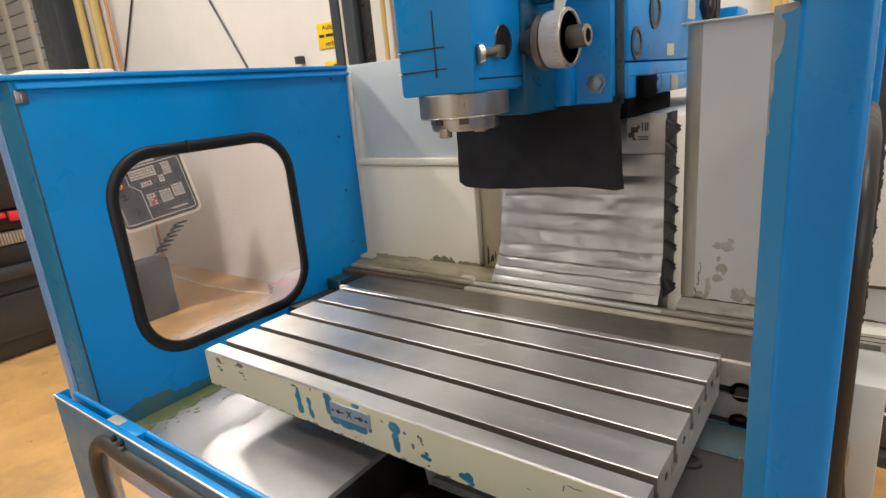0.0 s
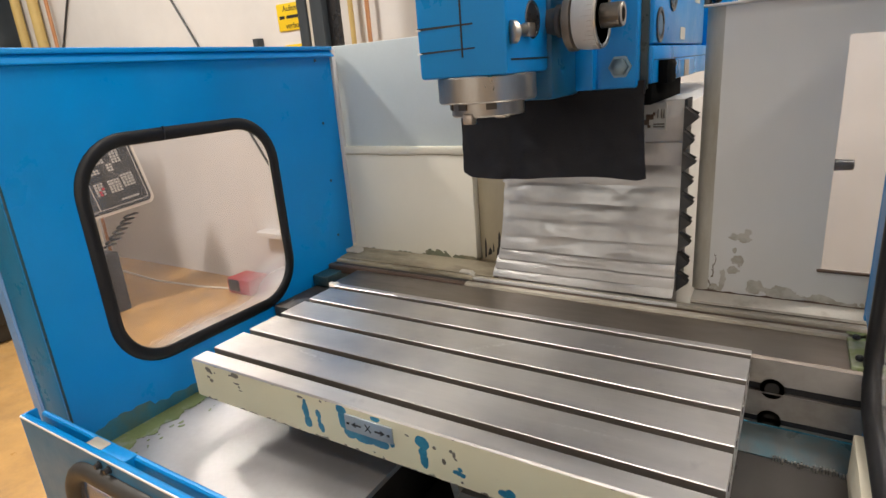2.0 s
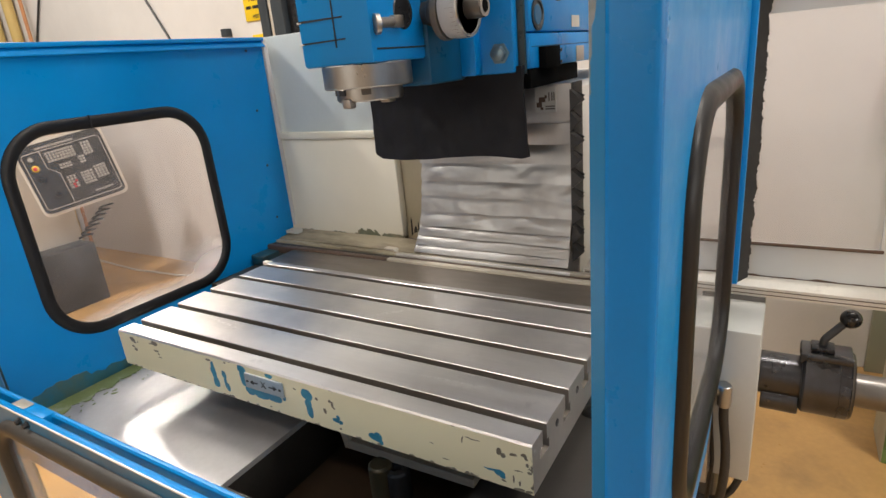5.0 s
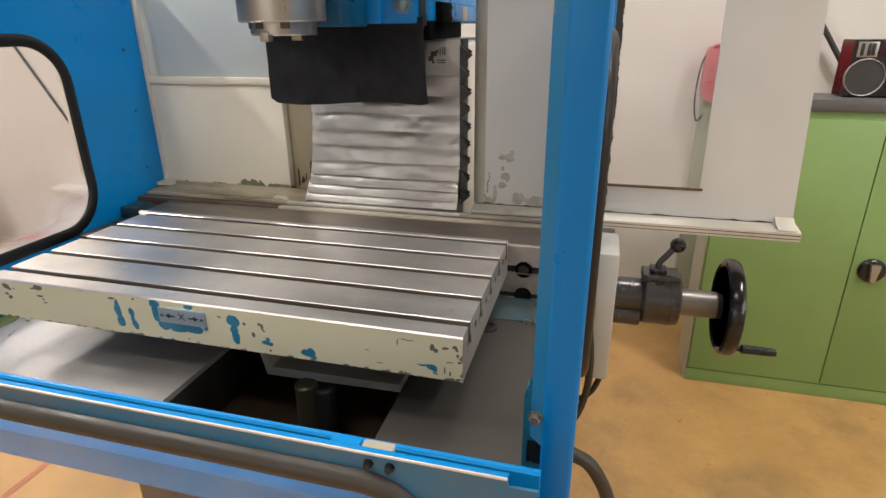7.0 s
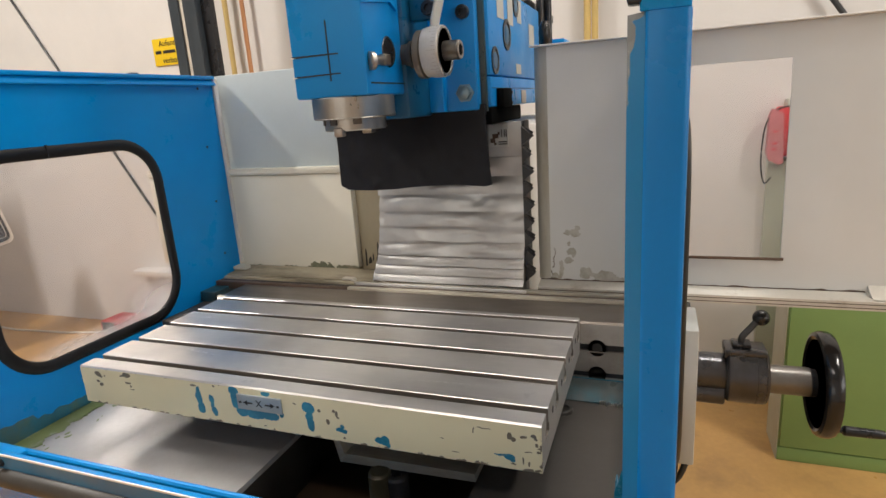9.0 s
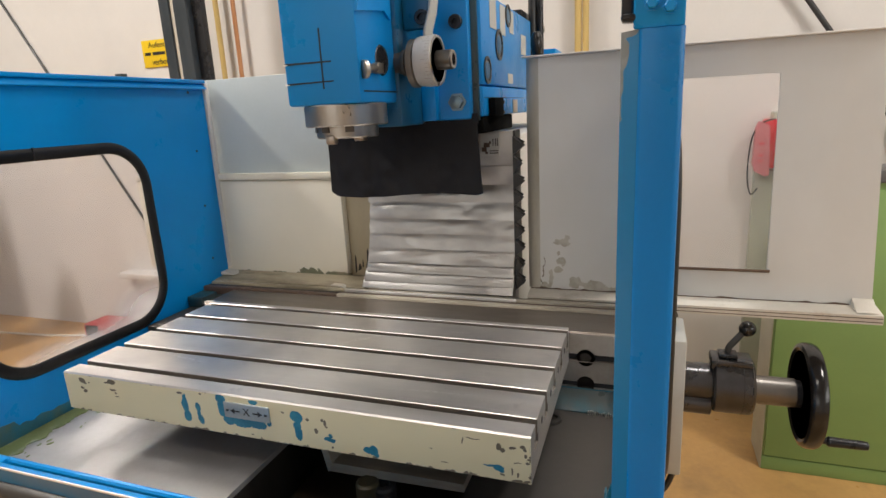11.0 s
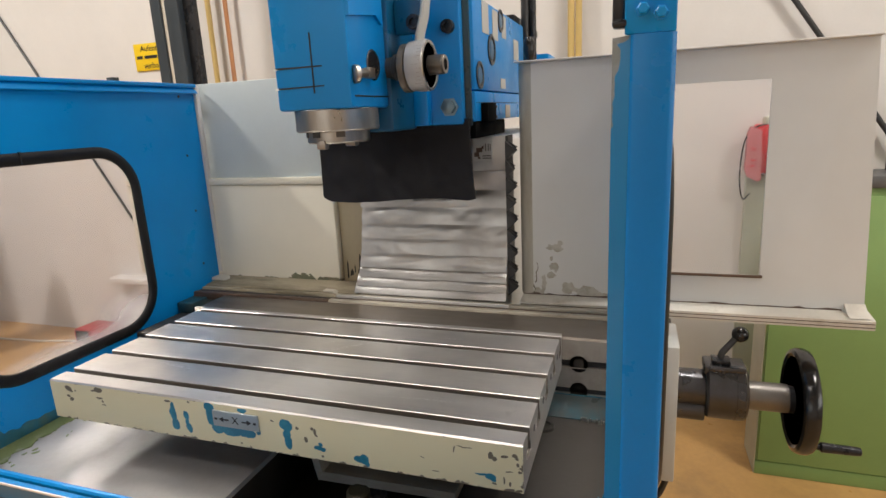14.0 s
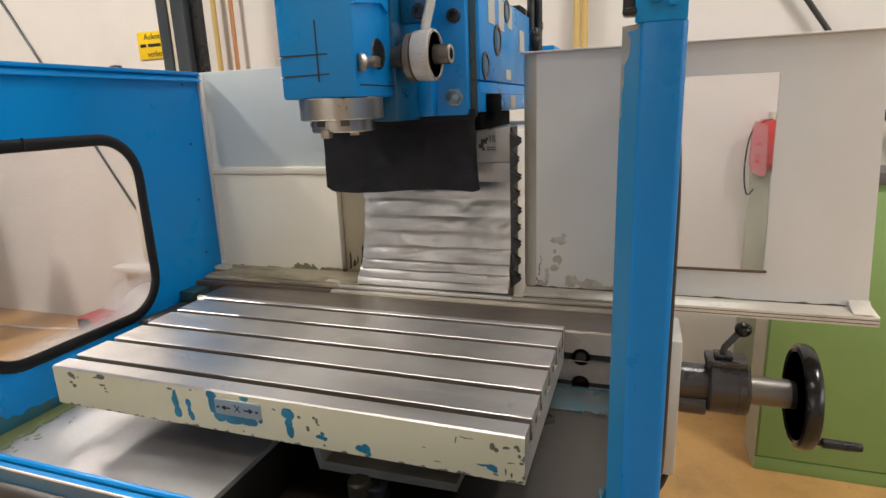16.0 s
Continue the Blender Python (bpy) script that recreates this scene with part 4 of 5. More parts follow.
for x, z0, z1, w in ((0.203, 0.806, 0.846, 0.0022), (0.212, 0.812, 0.829, 0.0045), (0.220, 0.818, 0.838, 0.0016), (0.233, 0.830, 0.862, 0.0028), (0.231, 0.806, 0.834, 0.0060), (0.240, 0.806, 0.822, 0.0040)):
    bm = prism([(x - w, z0), (x + w * 0.8, z0 + 0.003), (x + w, z1 - 0.008), (x + 0.2 * w, z1), (x - w * 0.5, z1 - 0.006)], lambda u, v, w: (u, w, v), 0.5190, 0.5199)
    part("grease_run", bm, OILDARK, mc, "dark green grease run", smooth=False)
part("recess_edge", boxes((0.190, 0.250, 0.520, 0.536, 0.80, 1.13)), EDGE_TAN, mc, "stained cream column edge")

lp = thing("rear_guard", (0.0, 0.51, 0.80), "cream lower and grey upper rear splash panel", "machine guard", "rear guards")
part("lower_panel", boxes((-0.35, 0.193, 0.500, 0.520, 0.800, 1.012), (-0.35, 0.196, 0.497, 0.520, 1.012, 1.026)), LP_PAINT, lp)
for a, b, dz in ((-0.108, -0.02, 0.0), (-0.02, 0.07, -0.0012), (0.072, 0.150, 0.0004), (0.150, 0.192, -0.0008)):
    part("seam_line", boxes((a, b, 0.4984, 0.5002, 1.0098 + dz, 1.0112 + dz), bevel=0), EDGE_TAN, lp, "dark dirty seam")
part("upper_panel", boxes((-0.35, 0.30, 0.512, 0.530, 1.020, 1.226)), COOL, lp, "pale grey upper sheet")
part("bottom_ledge", prism([(0.446, 0.790), (0.446, 0.7985), (0.470, 0.8005), (0.4995, 0.8065), (0.4995, 0.790)], lambda u, v, w: (w, u, v), -0.112, 0.255), LEDGE, lp, "olive-brown grimy ledge")
part("bent_corner", prism([(-0.1125, 0.8095), (-0.094, 0.8075), (-0.078, 0.8035), (-0.1125, 0.8030)], lambda u, v, w: (u, w, v), 0.468, 0.4975), LEDGE_PALE, lp, "bent pale corner of the sheet")

rp = thing("rear_guard", (0.87, 0.49, 0.80), "grey rear splash panel with a rectangular window", "machine guard", "rear guards")
RPW = [(0.747, 0.855), (0.976, 0.855), (0.972, 1.166), (0.747, 1.166)]
part("panel", sheet([(0.604, 0.800), (1.126, 0.800), (1.105, 1.217), (0.604, 1.217)], [RPW], lambda u, v, w: Vector((u, 0.492 + w, v)), 0.004), RP_PAINT, rp, smooth=False)
bm = prism([(0.579, 0.530), (0.579, 0.512), (0.585, 0.500), (0.594, 0.494), (0.6045, 0.492), (0.6045, 0.496), (0.596, 0.498), (0.589, 0.503), (0.583, 0.514), (0.583, 0.530)], lambda u, v, w: (u, v, w), 0.80, 1.217)
# shading of the curve is put into the stained putty colour
part("rolled_edge", bm, ROLL_TAN, rp, "putty-coloured rolled edge darkened for its shading")
part("top_flange", boxes((0.577, 1.106, 0.478, 0.497, 1.2165, 1.2195)), GREY, rp)
part("bottom_flange", prism([(0.4925, 0.8030), (0.4925, 0.7990), (0.468, 0.7960), (0.468, 0.789), (0.462, 0.788), (0.462, 0.784), (0.458, 0.784), (0.458, 0.7985), (0.463, 0.7995)], lambda u, v, w: (w, u, v), 0.585, 1.132), LEDGE_PALE, rp, "pale bottom flange with brown edges")
part("end_gusset", prism([(0.4915, 0.803), (0.4915, 0.8150), (0.478, 0.8070), (0.461, 0.8010)], lambda u, v, w: (w, u, v), 1.098, 1.1265), LEDGE_PALE, rp, "white corner filler")
for gz in (0.7875, 0.7935):
    part("dirt_line", boxes((0.586, 1.131, 0.4572, 0.4581, gz, gz + 0.0011), bevel=0), RUSTY, rp, "brown dirt line")
rngd = random.Random(8)
ragged = [(0.586 + 0.0098 * k, 0.8040 + rngd.uniform(0.0, 0.0012) + (rngd.uniform(0.0, 0.0018) if rngd.random() < 0.25 else 0)) for k in range(53)]
part("dirt_line", sheet([(1.096, 0.8022), (0.586, 0.8022)] + ragged, [], lambda u, v, w: Vector((u, 0.4919 - w, v)), 0.0006), RUSTY, rp, "ragged brown dirt line", smooth=False)
pn = part("pane", boxes((0.740, 0.984, 0.4975, 0.500, 0.848, 1.173), bevel=0), GLASS, rp, "clear perspex pane", smooth=False)
pn.visible_shadow = False
part("window_sill", boxes((0.742, 0.980, 0.488, 0.4915, 0.8515, 0.8565)), RUSTY, rp, "dark worn lower window edge")

bc = thing("bellows_cover", (0.41, 0.48, 0.80), "dented aluminium folding cover with black pleats", "bellows")
# lower edge of each fold: height, depth, left end
FOLDS = [(0.8000, 0.447, 0.2525), (0.8135, 0.4535, 0.2555), (0.8305, 0.4600, 0.2595), (0.8490, 0.4655, 0.2612), (0.8775, 0.4700, 0.2642), (0.9070, 0.4730, 0.2660), (0.9355, 0.4760, 0.2676), (0.9680, 0.4790, 0.2660), (1.0010, 0.4810, 0.2666)]
for k in range(len(FOLDS) - 1):
    (z0, y0, lft), (z1, y1, _) = FOLDS[k], FOLDS[k + 1]
    z1 += 0.004
    y1 += 0.0058
    n, m = 90, 10
    rgt = 0.5600 + 0.0006 * math.sin(k * 2.1)
    soft = 0.3 if k < 2 else (0.8 if k < 3 else 1.0)
    bm = bmesh.new()
    grid = []
    for j in range(m + 1):
        row = []
        v = j / m
        for i in range(n + 1):
            x = lft + (rgt - lft) * i / n
            dent = soft * (0.0036 * noise.noise((x * 10, k * 7.3 + v * 0.8, 3.1)) + 0.0019 * noise.noise((x * 24, k * 3.7 + v * 1.5, 9.0)) + 0.0009 * noise.noise((x * 52, k * 2.1 + v * 3.0, 4.0)))
            dent *= 0.25 + 0.75 * math.sin(math.pi * min(1.0, v + 0.12))
            belly = -0.0015 * math.sin(math.pi * min(1.0, v * 1.25)) * (0.4 + 0.6 * soft)
            wavy = soft * 0.0022 * noise.noise((x * 13, k * 5.0, 7)) * (1 - v)
            row.append(bm.verts.new((x, y0 + (y1 - y0) * v + belly + dent, z0 + (z1 - z0) * v + wavy)))
        grid.append(row)
    for j in range(m):
        for i in range(n):
            bm.faces.new((grid[j][i], grid[j][i + 1], grid[j + 1][i + 1], grid[j + 1][i]))
    ext = bmesh.ops.extrude_face_region(bm, geom=bm.faces[:])
    for v in ext["geom"]:
        if isinstance(v, bmesh.types.BMVert):
            v.co.y += 0.0012
    bmesh.ops.recalc_face_normals(bm, faces=bm.faces)
    part("fold", bm, ALU, bc)
part("upper_plate", boxes((0.268, 0.5595, 0.4835, 0.4850, 1.000, 1.034), bevel=0.0006), ALU, bc)
part("upper_plate", boxes((0.270, 0.5600, 0.4865, 0.4880, 1.030, 1.096), bevel=0.0006), ALU, bc)
bm = bmesh.new()
zs = 0.803
rngb = random.Random(11)
while zs < 1.082:
    h, reach = 0.0315 + rngb.uniform(-0.002, 0.002), 0.0170 + rngb.uniform(-0.003, 0.002)
    for y0, y1, lean in ((0.472, 0.4735, 0.0), (0.4885, 0.490, 0.006)):
        absorb(bm, prism([(0.0, 0.0), (reach, h * 0.5 + lean), (0.0, h)], lambda u, v, w: (0.5605 + u, w, zs + v), y0, y1))
    absorb(bm, prism([(0.0, 0.0), (0.0, 0.0016), (reach, h * 0.5 + 0.0008), (reach, h * 0.5 - 0.0008)], lambda u, v, w: (0.5605 + u, w, zs + v), 0.4735, 0.4885))
    absorb(bm, prism([(0.0, h), (0.0, h - 0.0016), (reach, h * 0.5 - 0.0008), (reach, h * 0.5 + 0.0008)], lambda u, v, w: (0.5605 + u, w, zs + v), 0.4735, 0.4885))
    zs += h
box(bm, 0.5585, 0.5625, 0.4860, 0.53, 0.802, 1.096, bevel=0)
part("side_pleats", bm, PLEAT, bc, "black pleated bellows edge", smooth=False)
lb = part("label", boxes((0.4985, 0.5345, 0.4852, 0.4865, 1.052, 1.092), bevel=0), LIGHTGREY, bc, "faded white and red label")
for a, b, c, d in ((0.5010, 0.5100, 1.0600, 1.0680), (0.5050, 0.5160, 1.0680, 1.0760), (0.5075, 0.5120, 1.0560, 1.0600), (0.5150, 0.5185, 1.0740, 1.0790)):
    part("print_mark", boxes((a, b, 0.4844, 0.4852, c, d), bevel=0), RUSTY, lb)
for kz in (1.0565, 1.0605):
    part("print_bar", boxes((0.5160, 0.5320, 0.4844, 0.4852, kz, kz + 0.0018), bevel=0), SLEEVE, lb)
for kx in (0.5215, 0.5265, 0.5300):
    part("print_bar", boxes((kx, kx + 0.0015, 0.4844, 0.4852, 1.0700, 1.0830), bevel=0), SLEEVE, lb)

hw = thing("rear_handwheel", (0.71, 0.80, 1.0), "dark spoked handwheel behind the guard panel", "handwheel")
part("rim", sweep(bmesh.new(), [(0.705, 0.80 + 0.088 * math.cos(2 * math.pi * k / 40), 1.035 + 0.088 * math.sin(2 * math.pi * k / 40)) for k in range(40)], 0.011, 10, True, 1, (1, 0, 0)), LATHE, hw)
for k in range(3):
    a = radians(90 + 120 * k)
    part("spoke", sweep(bmesh.new(), [(0.700, 0.80, 1.035), (0.704, 0.80 + 0.084 * math.cos(a), 1.035 + 0.084 * math.sin(a))], 0.008, 10), LATHE, hw)
part("axle", rod(bmesh.new(), (0.55, 0.80, 1.035), (0.715, 0.80, 1.035), 0.018, 20), LATHE, hw)
part("grip", lathe_turn(bmesh.new(), (0.712, 0.79, 0.952), (1, 0, 0), [(0, 0.005), (0.012, 0.006), (0.016, 0.010), (0.04, 0.011), (0.078, 0.009), (0.080, 0)], 18), BLACK, hw, "ribbed black grip")

# ---- milling head on its ram ----
mh = thing("milling_head", (0.39, 0.3, 1.13), "blue vertical milling head with graduated feed drum", "milling head")
HT = 1.75
FX0, FX1, FY = 0.3290, 0.4385, 0.147
part("front_block", boxes((FX0, FX1, FY, 0.262, 1.1515, HT), bevel=0.004), BLUE_HEAD, mh)
part("side_groove", boxes((FX1 - 0.0005, FX1 + 0.0006, 0.156, 0.262, 1.1655, 1.1675), bevel=0), INK, mh)
part("cut_line", prism([(FX0 + 0.004, 1.1790), (0.401, 1.1803), (0.401, 1.1818), (FX0 + 0.004, 1.1812)], lambda u, v, w: (u, w, v), FY - 0.0008, FY + 0.0002), INK, mh, "dark scribed line")
part("cut_line", prism([(FX0 + 0.001, 1.2040), (0.400, 1.2045), (0.400, 1.2062), (FX0 + 0.001, 1.2066)], lambda u, v, w: (u, w, v), FY - 0.0008, FY + 0.0002), INK, mh, "dark scribed line")
part("cut_line", boxes((0.3850, 0.3868, FY - 0.0008, FY + 0.0002, 1.1722, 1.2465), bevel=0), INK, mh, "dark scribed line")
for nz in (1.1797, 1.2046):
    part("bare_nick", prism([(FX0 - 0.0004, nz - 0.0012), (FX0 + 0.0075, nz - 0.0003), (FX0 + 0.0010, nz + 0.0014), (FX0 - 0.0004, nz + 0.0012)], lambda u, v, w: (u, w, v), FY - 0.0012, FY + 0.004), BAREEDGE, mh, "bare metal nick at the scribed line")
bm = boxes((FX0 - 0.012, FX0 + 0.002, 0.170, 0.240, 1.275, HT), bevel=0.004)
for k in range(9):
    box(bm, FX0 - 0.018, FX0 - 0.010, 0.180, 0.205, 1.262 + 0.018 * k, 1.274 + 0.018 * k, bevel=0.003)
part("side_rack", bm, TEAL, mh, "oily dark toothed edge")
part("brow", prism([(FY + 0.002, 1.262), (FY + 0.080, 1.272), (FY + 0.100, 1.262), (FY + 0.100, HT), (FY + 0.002, HT)], lambda u, v, w: (w, u, v), FX1 - 0.001, FX1 + 0.004), BLUE_HEAD, mh)
# neck's shade is put into a darker copy of the head's blue
part("neck", boxes((0.300, 0.444, 0.262, 0.361, 1.117, HT), bevel=0.006), BLUE_DARKENED, mh, "oily blue neck darkened for its shade")
part("swivel_plate", boxes((0.250, 0.5195, 0.361, 0.379, 1.121, HT), bevel=0.004), BLUE_HEAD, mh)
part("stop_block", boxes((0.4435, 0.4680, 0.344, 0.3615, 1.1215, 1.200), bevel=0.002), BLUE_HEAD, mh)
part("seam_plate", boxes((0.250, 0.5285, 0.379, 0.3855, 1.118, HT), bevel=0.001), TEAL, mh)
rm = part("ram", boxes((0.253, 0.534, 0.3855, 0.802, 1.1735, 1.318), bevel=0.004), BLUE_HEAD, mh)
part("ram_way", boxes((0.253, 0.534, 0.3855, 1.15, 1.124, 1.1720), bevel=0.003), BLUE_HEAD, rm)
part("way_line", boxes((0.5335, 0.5343, 0.39, 1.15, 1.1535, 1.1545), bevel=0), INK, rm)
part("motor_box", boxes((0.30, 0.505, 0.807, 1.10, 1.1725, 1.325), bevel=0.004), BLUE, rm, "darker blue motor housing")
part("motor_lid", boxes((0.29, 0.515, 0.80, 1.11, 1.325, 1.345), bevel=0.003), BLACKENED, rm)
part("terminal_box", boxes((0.50, 0.56, 1.00, 1.12, 1.1725, 1.275), bevel=0.003), BLUE, rm)
part("air_pipe", rod(bmesh.new(), (0.545, 0.86, 1.24), (0.545, 0.86, 1.50), 0.008, 12), BLACKENED, rm)
part("air_pipe", rod(bmesh.new(), (0.528, 0.86, 1.24), (0.528, 0.86, 1.50), 0.010, 12), LATHE, rm)
part("lever_knob", lathe_turn(bmesh.new(), (0.572, 0.66, 1.232), (0, 0, 1), [(0, 0.004), (0.004, 0.008), (0.02, 0.0125), (0.036, 0.0115), (0.046, 0.006), (0.047, 0)], 20), BLACK, rm, "black lever knob")
part("ram_block", boxes((0.5345, 0.543, 0.478, 0.66, 1.125, 1.152)), BLUE_HEAD, rm)
part("block_plate", boxes((0.543, 0.5442, 0.560, 0.600, 1.126, 1.150), bevel=0.0004), SLEEVE_PALE, rm, "bare metal plate")
cl = part("cable_clamp", boxes((0.5345, 0.5460, 0.416, 0.476, 1.1225, 1.153), bevel=0.0006), MATTBLACK, rm, "matt black clamp block")
for kz in (1.129, 1.146):
    part("clamp_screw", rod(bmesh.new(), (0.5430, 0.486, kz), (0.5450, 0.486, kz), 0.0028, 10), BLACKENED, cl)
# matt black block added to draw the dark gap under the ram
part("ram_underside", boxes((0.258, 0.533, 0.386, 0.60, 1.097, 1.1235)), MATTBLACK, rm, "black block filling the dark gap under the ram")
for y, z, w, h in ((0.440, 1.266, 0.044, 0.050), (0.512, 1.262, 0.040, 0.050), (0.585, 1.272, 0.036, 0.040), (0.690, 1.240, 0.050, 0.040), (0.566, 1.180, 0.040, 0.018)):
    part("sticker", boxes((0.5342, 0.5348, y, y + w, z, z + h), bevel=0), LIGHTGREY, rm)
for y, z, rz in ((0.500, 1.243, 0.026), (0.416, 1.197, 0.022), (0.575, 1.300, 0.02)):
    dc = part("cover_disc", lathe_turn(bmesh.new(), (0.534, y, z), (1, 0, 0), [(0, rz), (0.0022, rz), (0.0022, rz * 0.82), (0.0006, rz * 0.76), (0.0006, 0.0)], 28), BLACKENED, rm)
    part("disc_plug", lathe_turn(bmesh.new(), (0.5347, y, z), (1, 0, 0), [(0, rz * 0.62), (0.001, rz * 0.55), (0.001, 0)], 20), BLUE_DARKENED, dc)
CXC, CYC = 0.3868, 0.199
bm = lathe_turn(bmesh.new(), (CXC, CYC, 1.1520), (0, 0, -1), [(0, 0.055), (0.0015, 0.0570), (0.027, 0.0570), (0.0290, 0.0550)], 48)
sp = part("spindle_collar", bm, COLLAR, mh, "bright turned spindle collar")
bm = lathe_turn(bmesh.new(), (CXC, CYC, 1.1230), (0, 0, -1), [(0, 0.043), (0.014, 0.043), (0.0160, 0.0410), (0.016, 0.022), (0.004, 0.016), (0.004, 0)], 40)
part("spindle_nose", bm, COLLAR, sp)
part("drive_key", boxes((CXC - 0.010, CXC + 0.003, CYC - 0.046, CYC - 0.034, 1.1000, 1.1120)), SLEEVE_PALE, sp, "bright drive key")
part("drive_key", boxes((CXC - 0.008, CXC + 0.008, CYC + 0.030, CYC + 0.045, 1.100, 1.1140)), COLLAR, sp)
for a in (-50, -14, 32):
    d = Vector((math.sin(radians(a)), -math.cos(radians(a)), 0))
    b = boxes((-0.006, 0.006, -0.0015, 0.0015, -0.008, 0.0), bevel=0)
    bmesh.ops.transform(b, verts=b.verts, matrix=Matrix.Translation((CXC + 0.0427 * d.x, CYC + 0.0427 * d.y, 1.1235)) @ Matrix.Rotation(radians(a), 4, "Z"))
    part("nose_slot", b, SLEEVE, sp)
DY, DZ = 0.270, 1.206
part("drum_shaft", rod(bmesh.new(), (0.436, DY, DZ), (0.490, DY, DZ), 0.0155), SLEEVE, mh, "oily feed shaft")
part("shaft_collar", rod(bmesh.new(), (0.448, DY, DZ), (0.456, DY, DZ), 0.0185, 24), SLEEVE, mh)
bm = lathe_turn(bmesh.new(), (0.474, DY, DZ), (1, 0, 0), [(0, 0.024), (0.001, 0.0335), (0.012, 0.0350), (0.026, 0.0350), (0.0275, 0.0335), (0.0275, 0.0305), (0.018, 0.0285), (0.018, 0)], 48)
dr = part("feed_drum", bm, DRUM, mh, "graduated grey feed drum")
part("drum_rim", lathe_turn(bmesh.new(), (0.5005, DY, DZ), (1, 0, 0), [(0, 0.0345), (0.0018, 0.0340), (0.0018, 0.0308), (0, 0.0304)], 48), CHROME, dr, "bright drum rim")
part("drum_face", lathe_turn(bmesh.new(), (0.4990, DY, DZ), (1, 0, 0), [(0, 0.0302), (0.0008, 0.0300), (0.0008, 0.0)], 36), FACEGREY, dr, "dull grey drum face")
for k in range(3):
    a = radians(40 + 120 * k)
    part("face_screw", rod(bmesh.new(), (0.4995, DY + 0.021 * math.cos(a), DZ + 0.021 * math.sin(a)), (0.5005, DY + 0.021 * math.cos(a), DZ + 0.021 * math.sin(a)), 0.0026, 10), BLACKENED, dr)
part("drum_hub", rod(bmesh.new(), (0.4925, DY, DZ), (0.524, DY, DZ), 0.0135, 28, 0.002), SLEEVE, dr)
part("hub_ring", lathe_turn(bmesh.new(), (0.5238, DY, DZ), (1, 0, 0), [(0, 0.0128), (0.001, 0.0124), (0.001, 0.0086), (0, 0.0084)], 28), SLEEVE_PALE, dr)
part("hub_socket", lathe_turn(bmesh.new(), (0.5240, DY, DZ), (1, 0, 0), [(0, 0.0082), (0.0006, 0.0082), (0.0006, 0)], 6), MATTBLACK, dr, "dark hex socket")
bm = bmesh.new()
for k in range(40):
    a = 2 * math.pi * k / 40
    b = bmesh.new()
    box(b, 0.493 if k % 5 else 0.487, 0.4990, -0.00018, 0.00018, 0.0348, 0.03512, bevel=0)
    bmesh.ops.transform(b, verts=b.verts, matrix=Matrix.Translation((0, DY, DZ)) @ Matrix.Rotation(a, 4, "X"))
    absorb(bm, b)
part("scale_marks", bm, STEEL_DARK, dr, smooth=False)
part("drum_backing", lathe_turn(bmesh.new(), (0.462, DY, DZ - 0.002), (1, 0, 0), [(0, 0.030), (0.002, 0.0335), (0.010, 0.0335), (0.012, 0.030)], 36), DRUMFACE, mh, "oily brown drum backing")
part("feed_arm", sweep(bmesh.new(), [(0.486, DY, 1.228), (0.489, DY, 1.248), (0.495, DY + 0.004, 1.272), (0.498, DY + 0.008, 1.30), (0.496, DY + 0.010, 1.34), (0.490, DY + 0.010, 1.38)], 0.0115, 12, False, 0.5, (1, 0, 0)), LIGHTGREY, mh, "pale curved feed lever")
bm = rod(bmesh.new(), (FX1 + 0.002, 0.157, 1.194), (FX1 + 0.002, 0.205, 1.1965), 0.0060)
lathe_turn(bm, (FX1 + 0.001, 0.153, 1.193), (0.6, 0.8, 0), [(0, 0.008), (0.0015, 0.0115), (0.007, 0.0115), (0.008, 0.008)], 20)
box(bm, FX1 - 0.004, FX1 + 0.008, 0.188, 0.206, 1.189, 1.203, bevel=0.001)
part("clamp_pin", bm, COLLAR, mh)
bm = lathe_turn(bmesh.new(), (FX1, 0.2165, 1.2075), (1, 0, 0), [(0, 0.0205), (0.0014, 0.0190), (0.0014, 0.0165), (0.0004, 0.0160), (0.0004, 0)], 28)
part("pin_hole", bm, BLACKENED, mh)
part("head_bolt", hexbolt(bmesh.new(), (0.498, 0.361, 1.1485), (0, -1, 0), 0.0112, 0.011), BOLTBLUE, mh, "rubbed steel hexagon bolt")
for bx_, by_, bz in ((0.476, 0.285, 1.267), (0.5015, 0.361, 1.268)):
    part("socket_screw", lathe_turn(bmesh.new(), (bx_, by_, bz), (0, -1, 0), [(0, 0.0105), (0.007, 0.0105), (0.008, 0.0095), (0.008, 0.0055), (0.003, 0.0055), (0.003, 0)], 20), BLACKENED, mh)
part("screw_bracket", boxes((0.444, 0.486, 0.285, 0.300, 1.252, 1.30), bevel=0.004), BLUE_DARKENED, mh)

# cloth flap hung under the head
bm = bmesh.new()
nx, nz = 56, 18
rows = []
for j in range(nz + 1):
    row = []
    for i in range(nx + 1):
        u, v = i / nx, j / nz
        x = 0.2500 + 0.2760 * u + 0.006 * v * v * (u > 0.9) * (u - 0.9) * 10
        drop = 0.118 + 0.0050 * math.sin(u * 5.5 + 0.6) + 0.004 * u - 0.007 * max(0.0, 1 - u / 0.05) - 0.004 * max(0.0, (u - 0.97) / 0.03)
        z = 1.118 - drop * v
        y = 0.3735 - 0.006 * v + 0.0035 * noise.noise((u * 7, v * 3, 2.0)) * v + 0.004 * math.sin(u * 7 + 1) * v + 0.0016 * noise.noise((u * 18, v * 7, 5.0)) + 0.005 * math.exp(-((u - 0.30) / 0.05) ** 2) * v
        row.append(bm.verts.new((x, y, z)))
    rows.append(row)
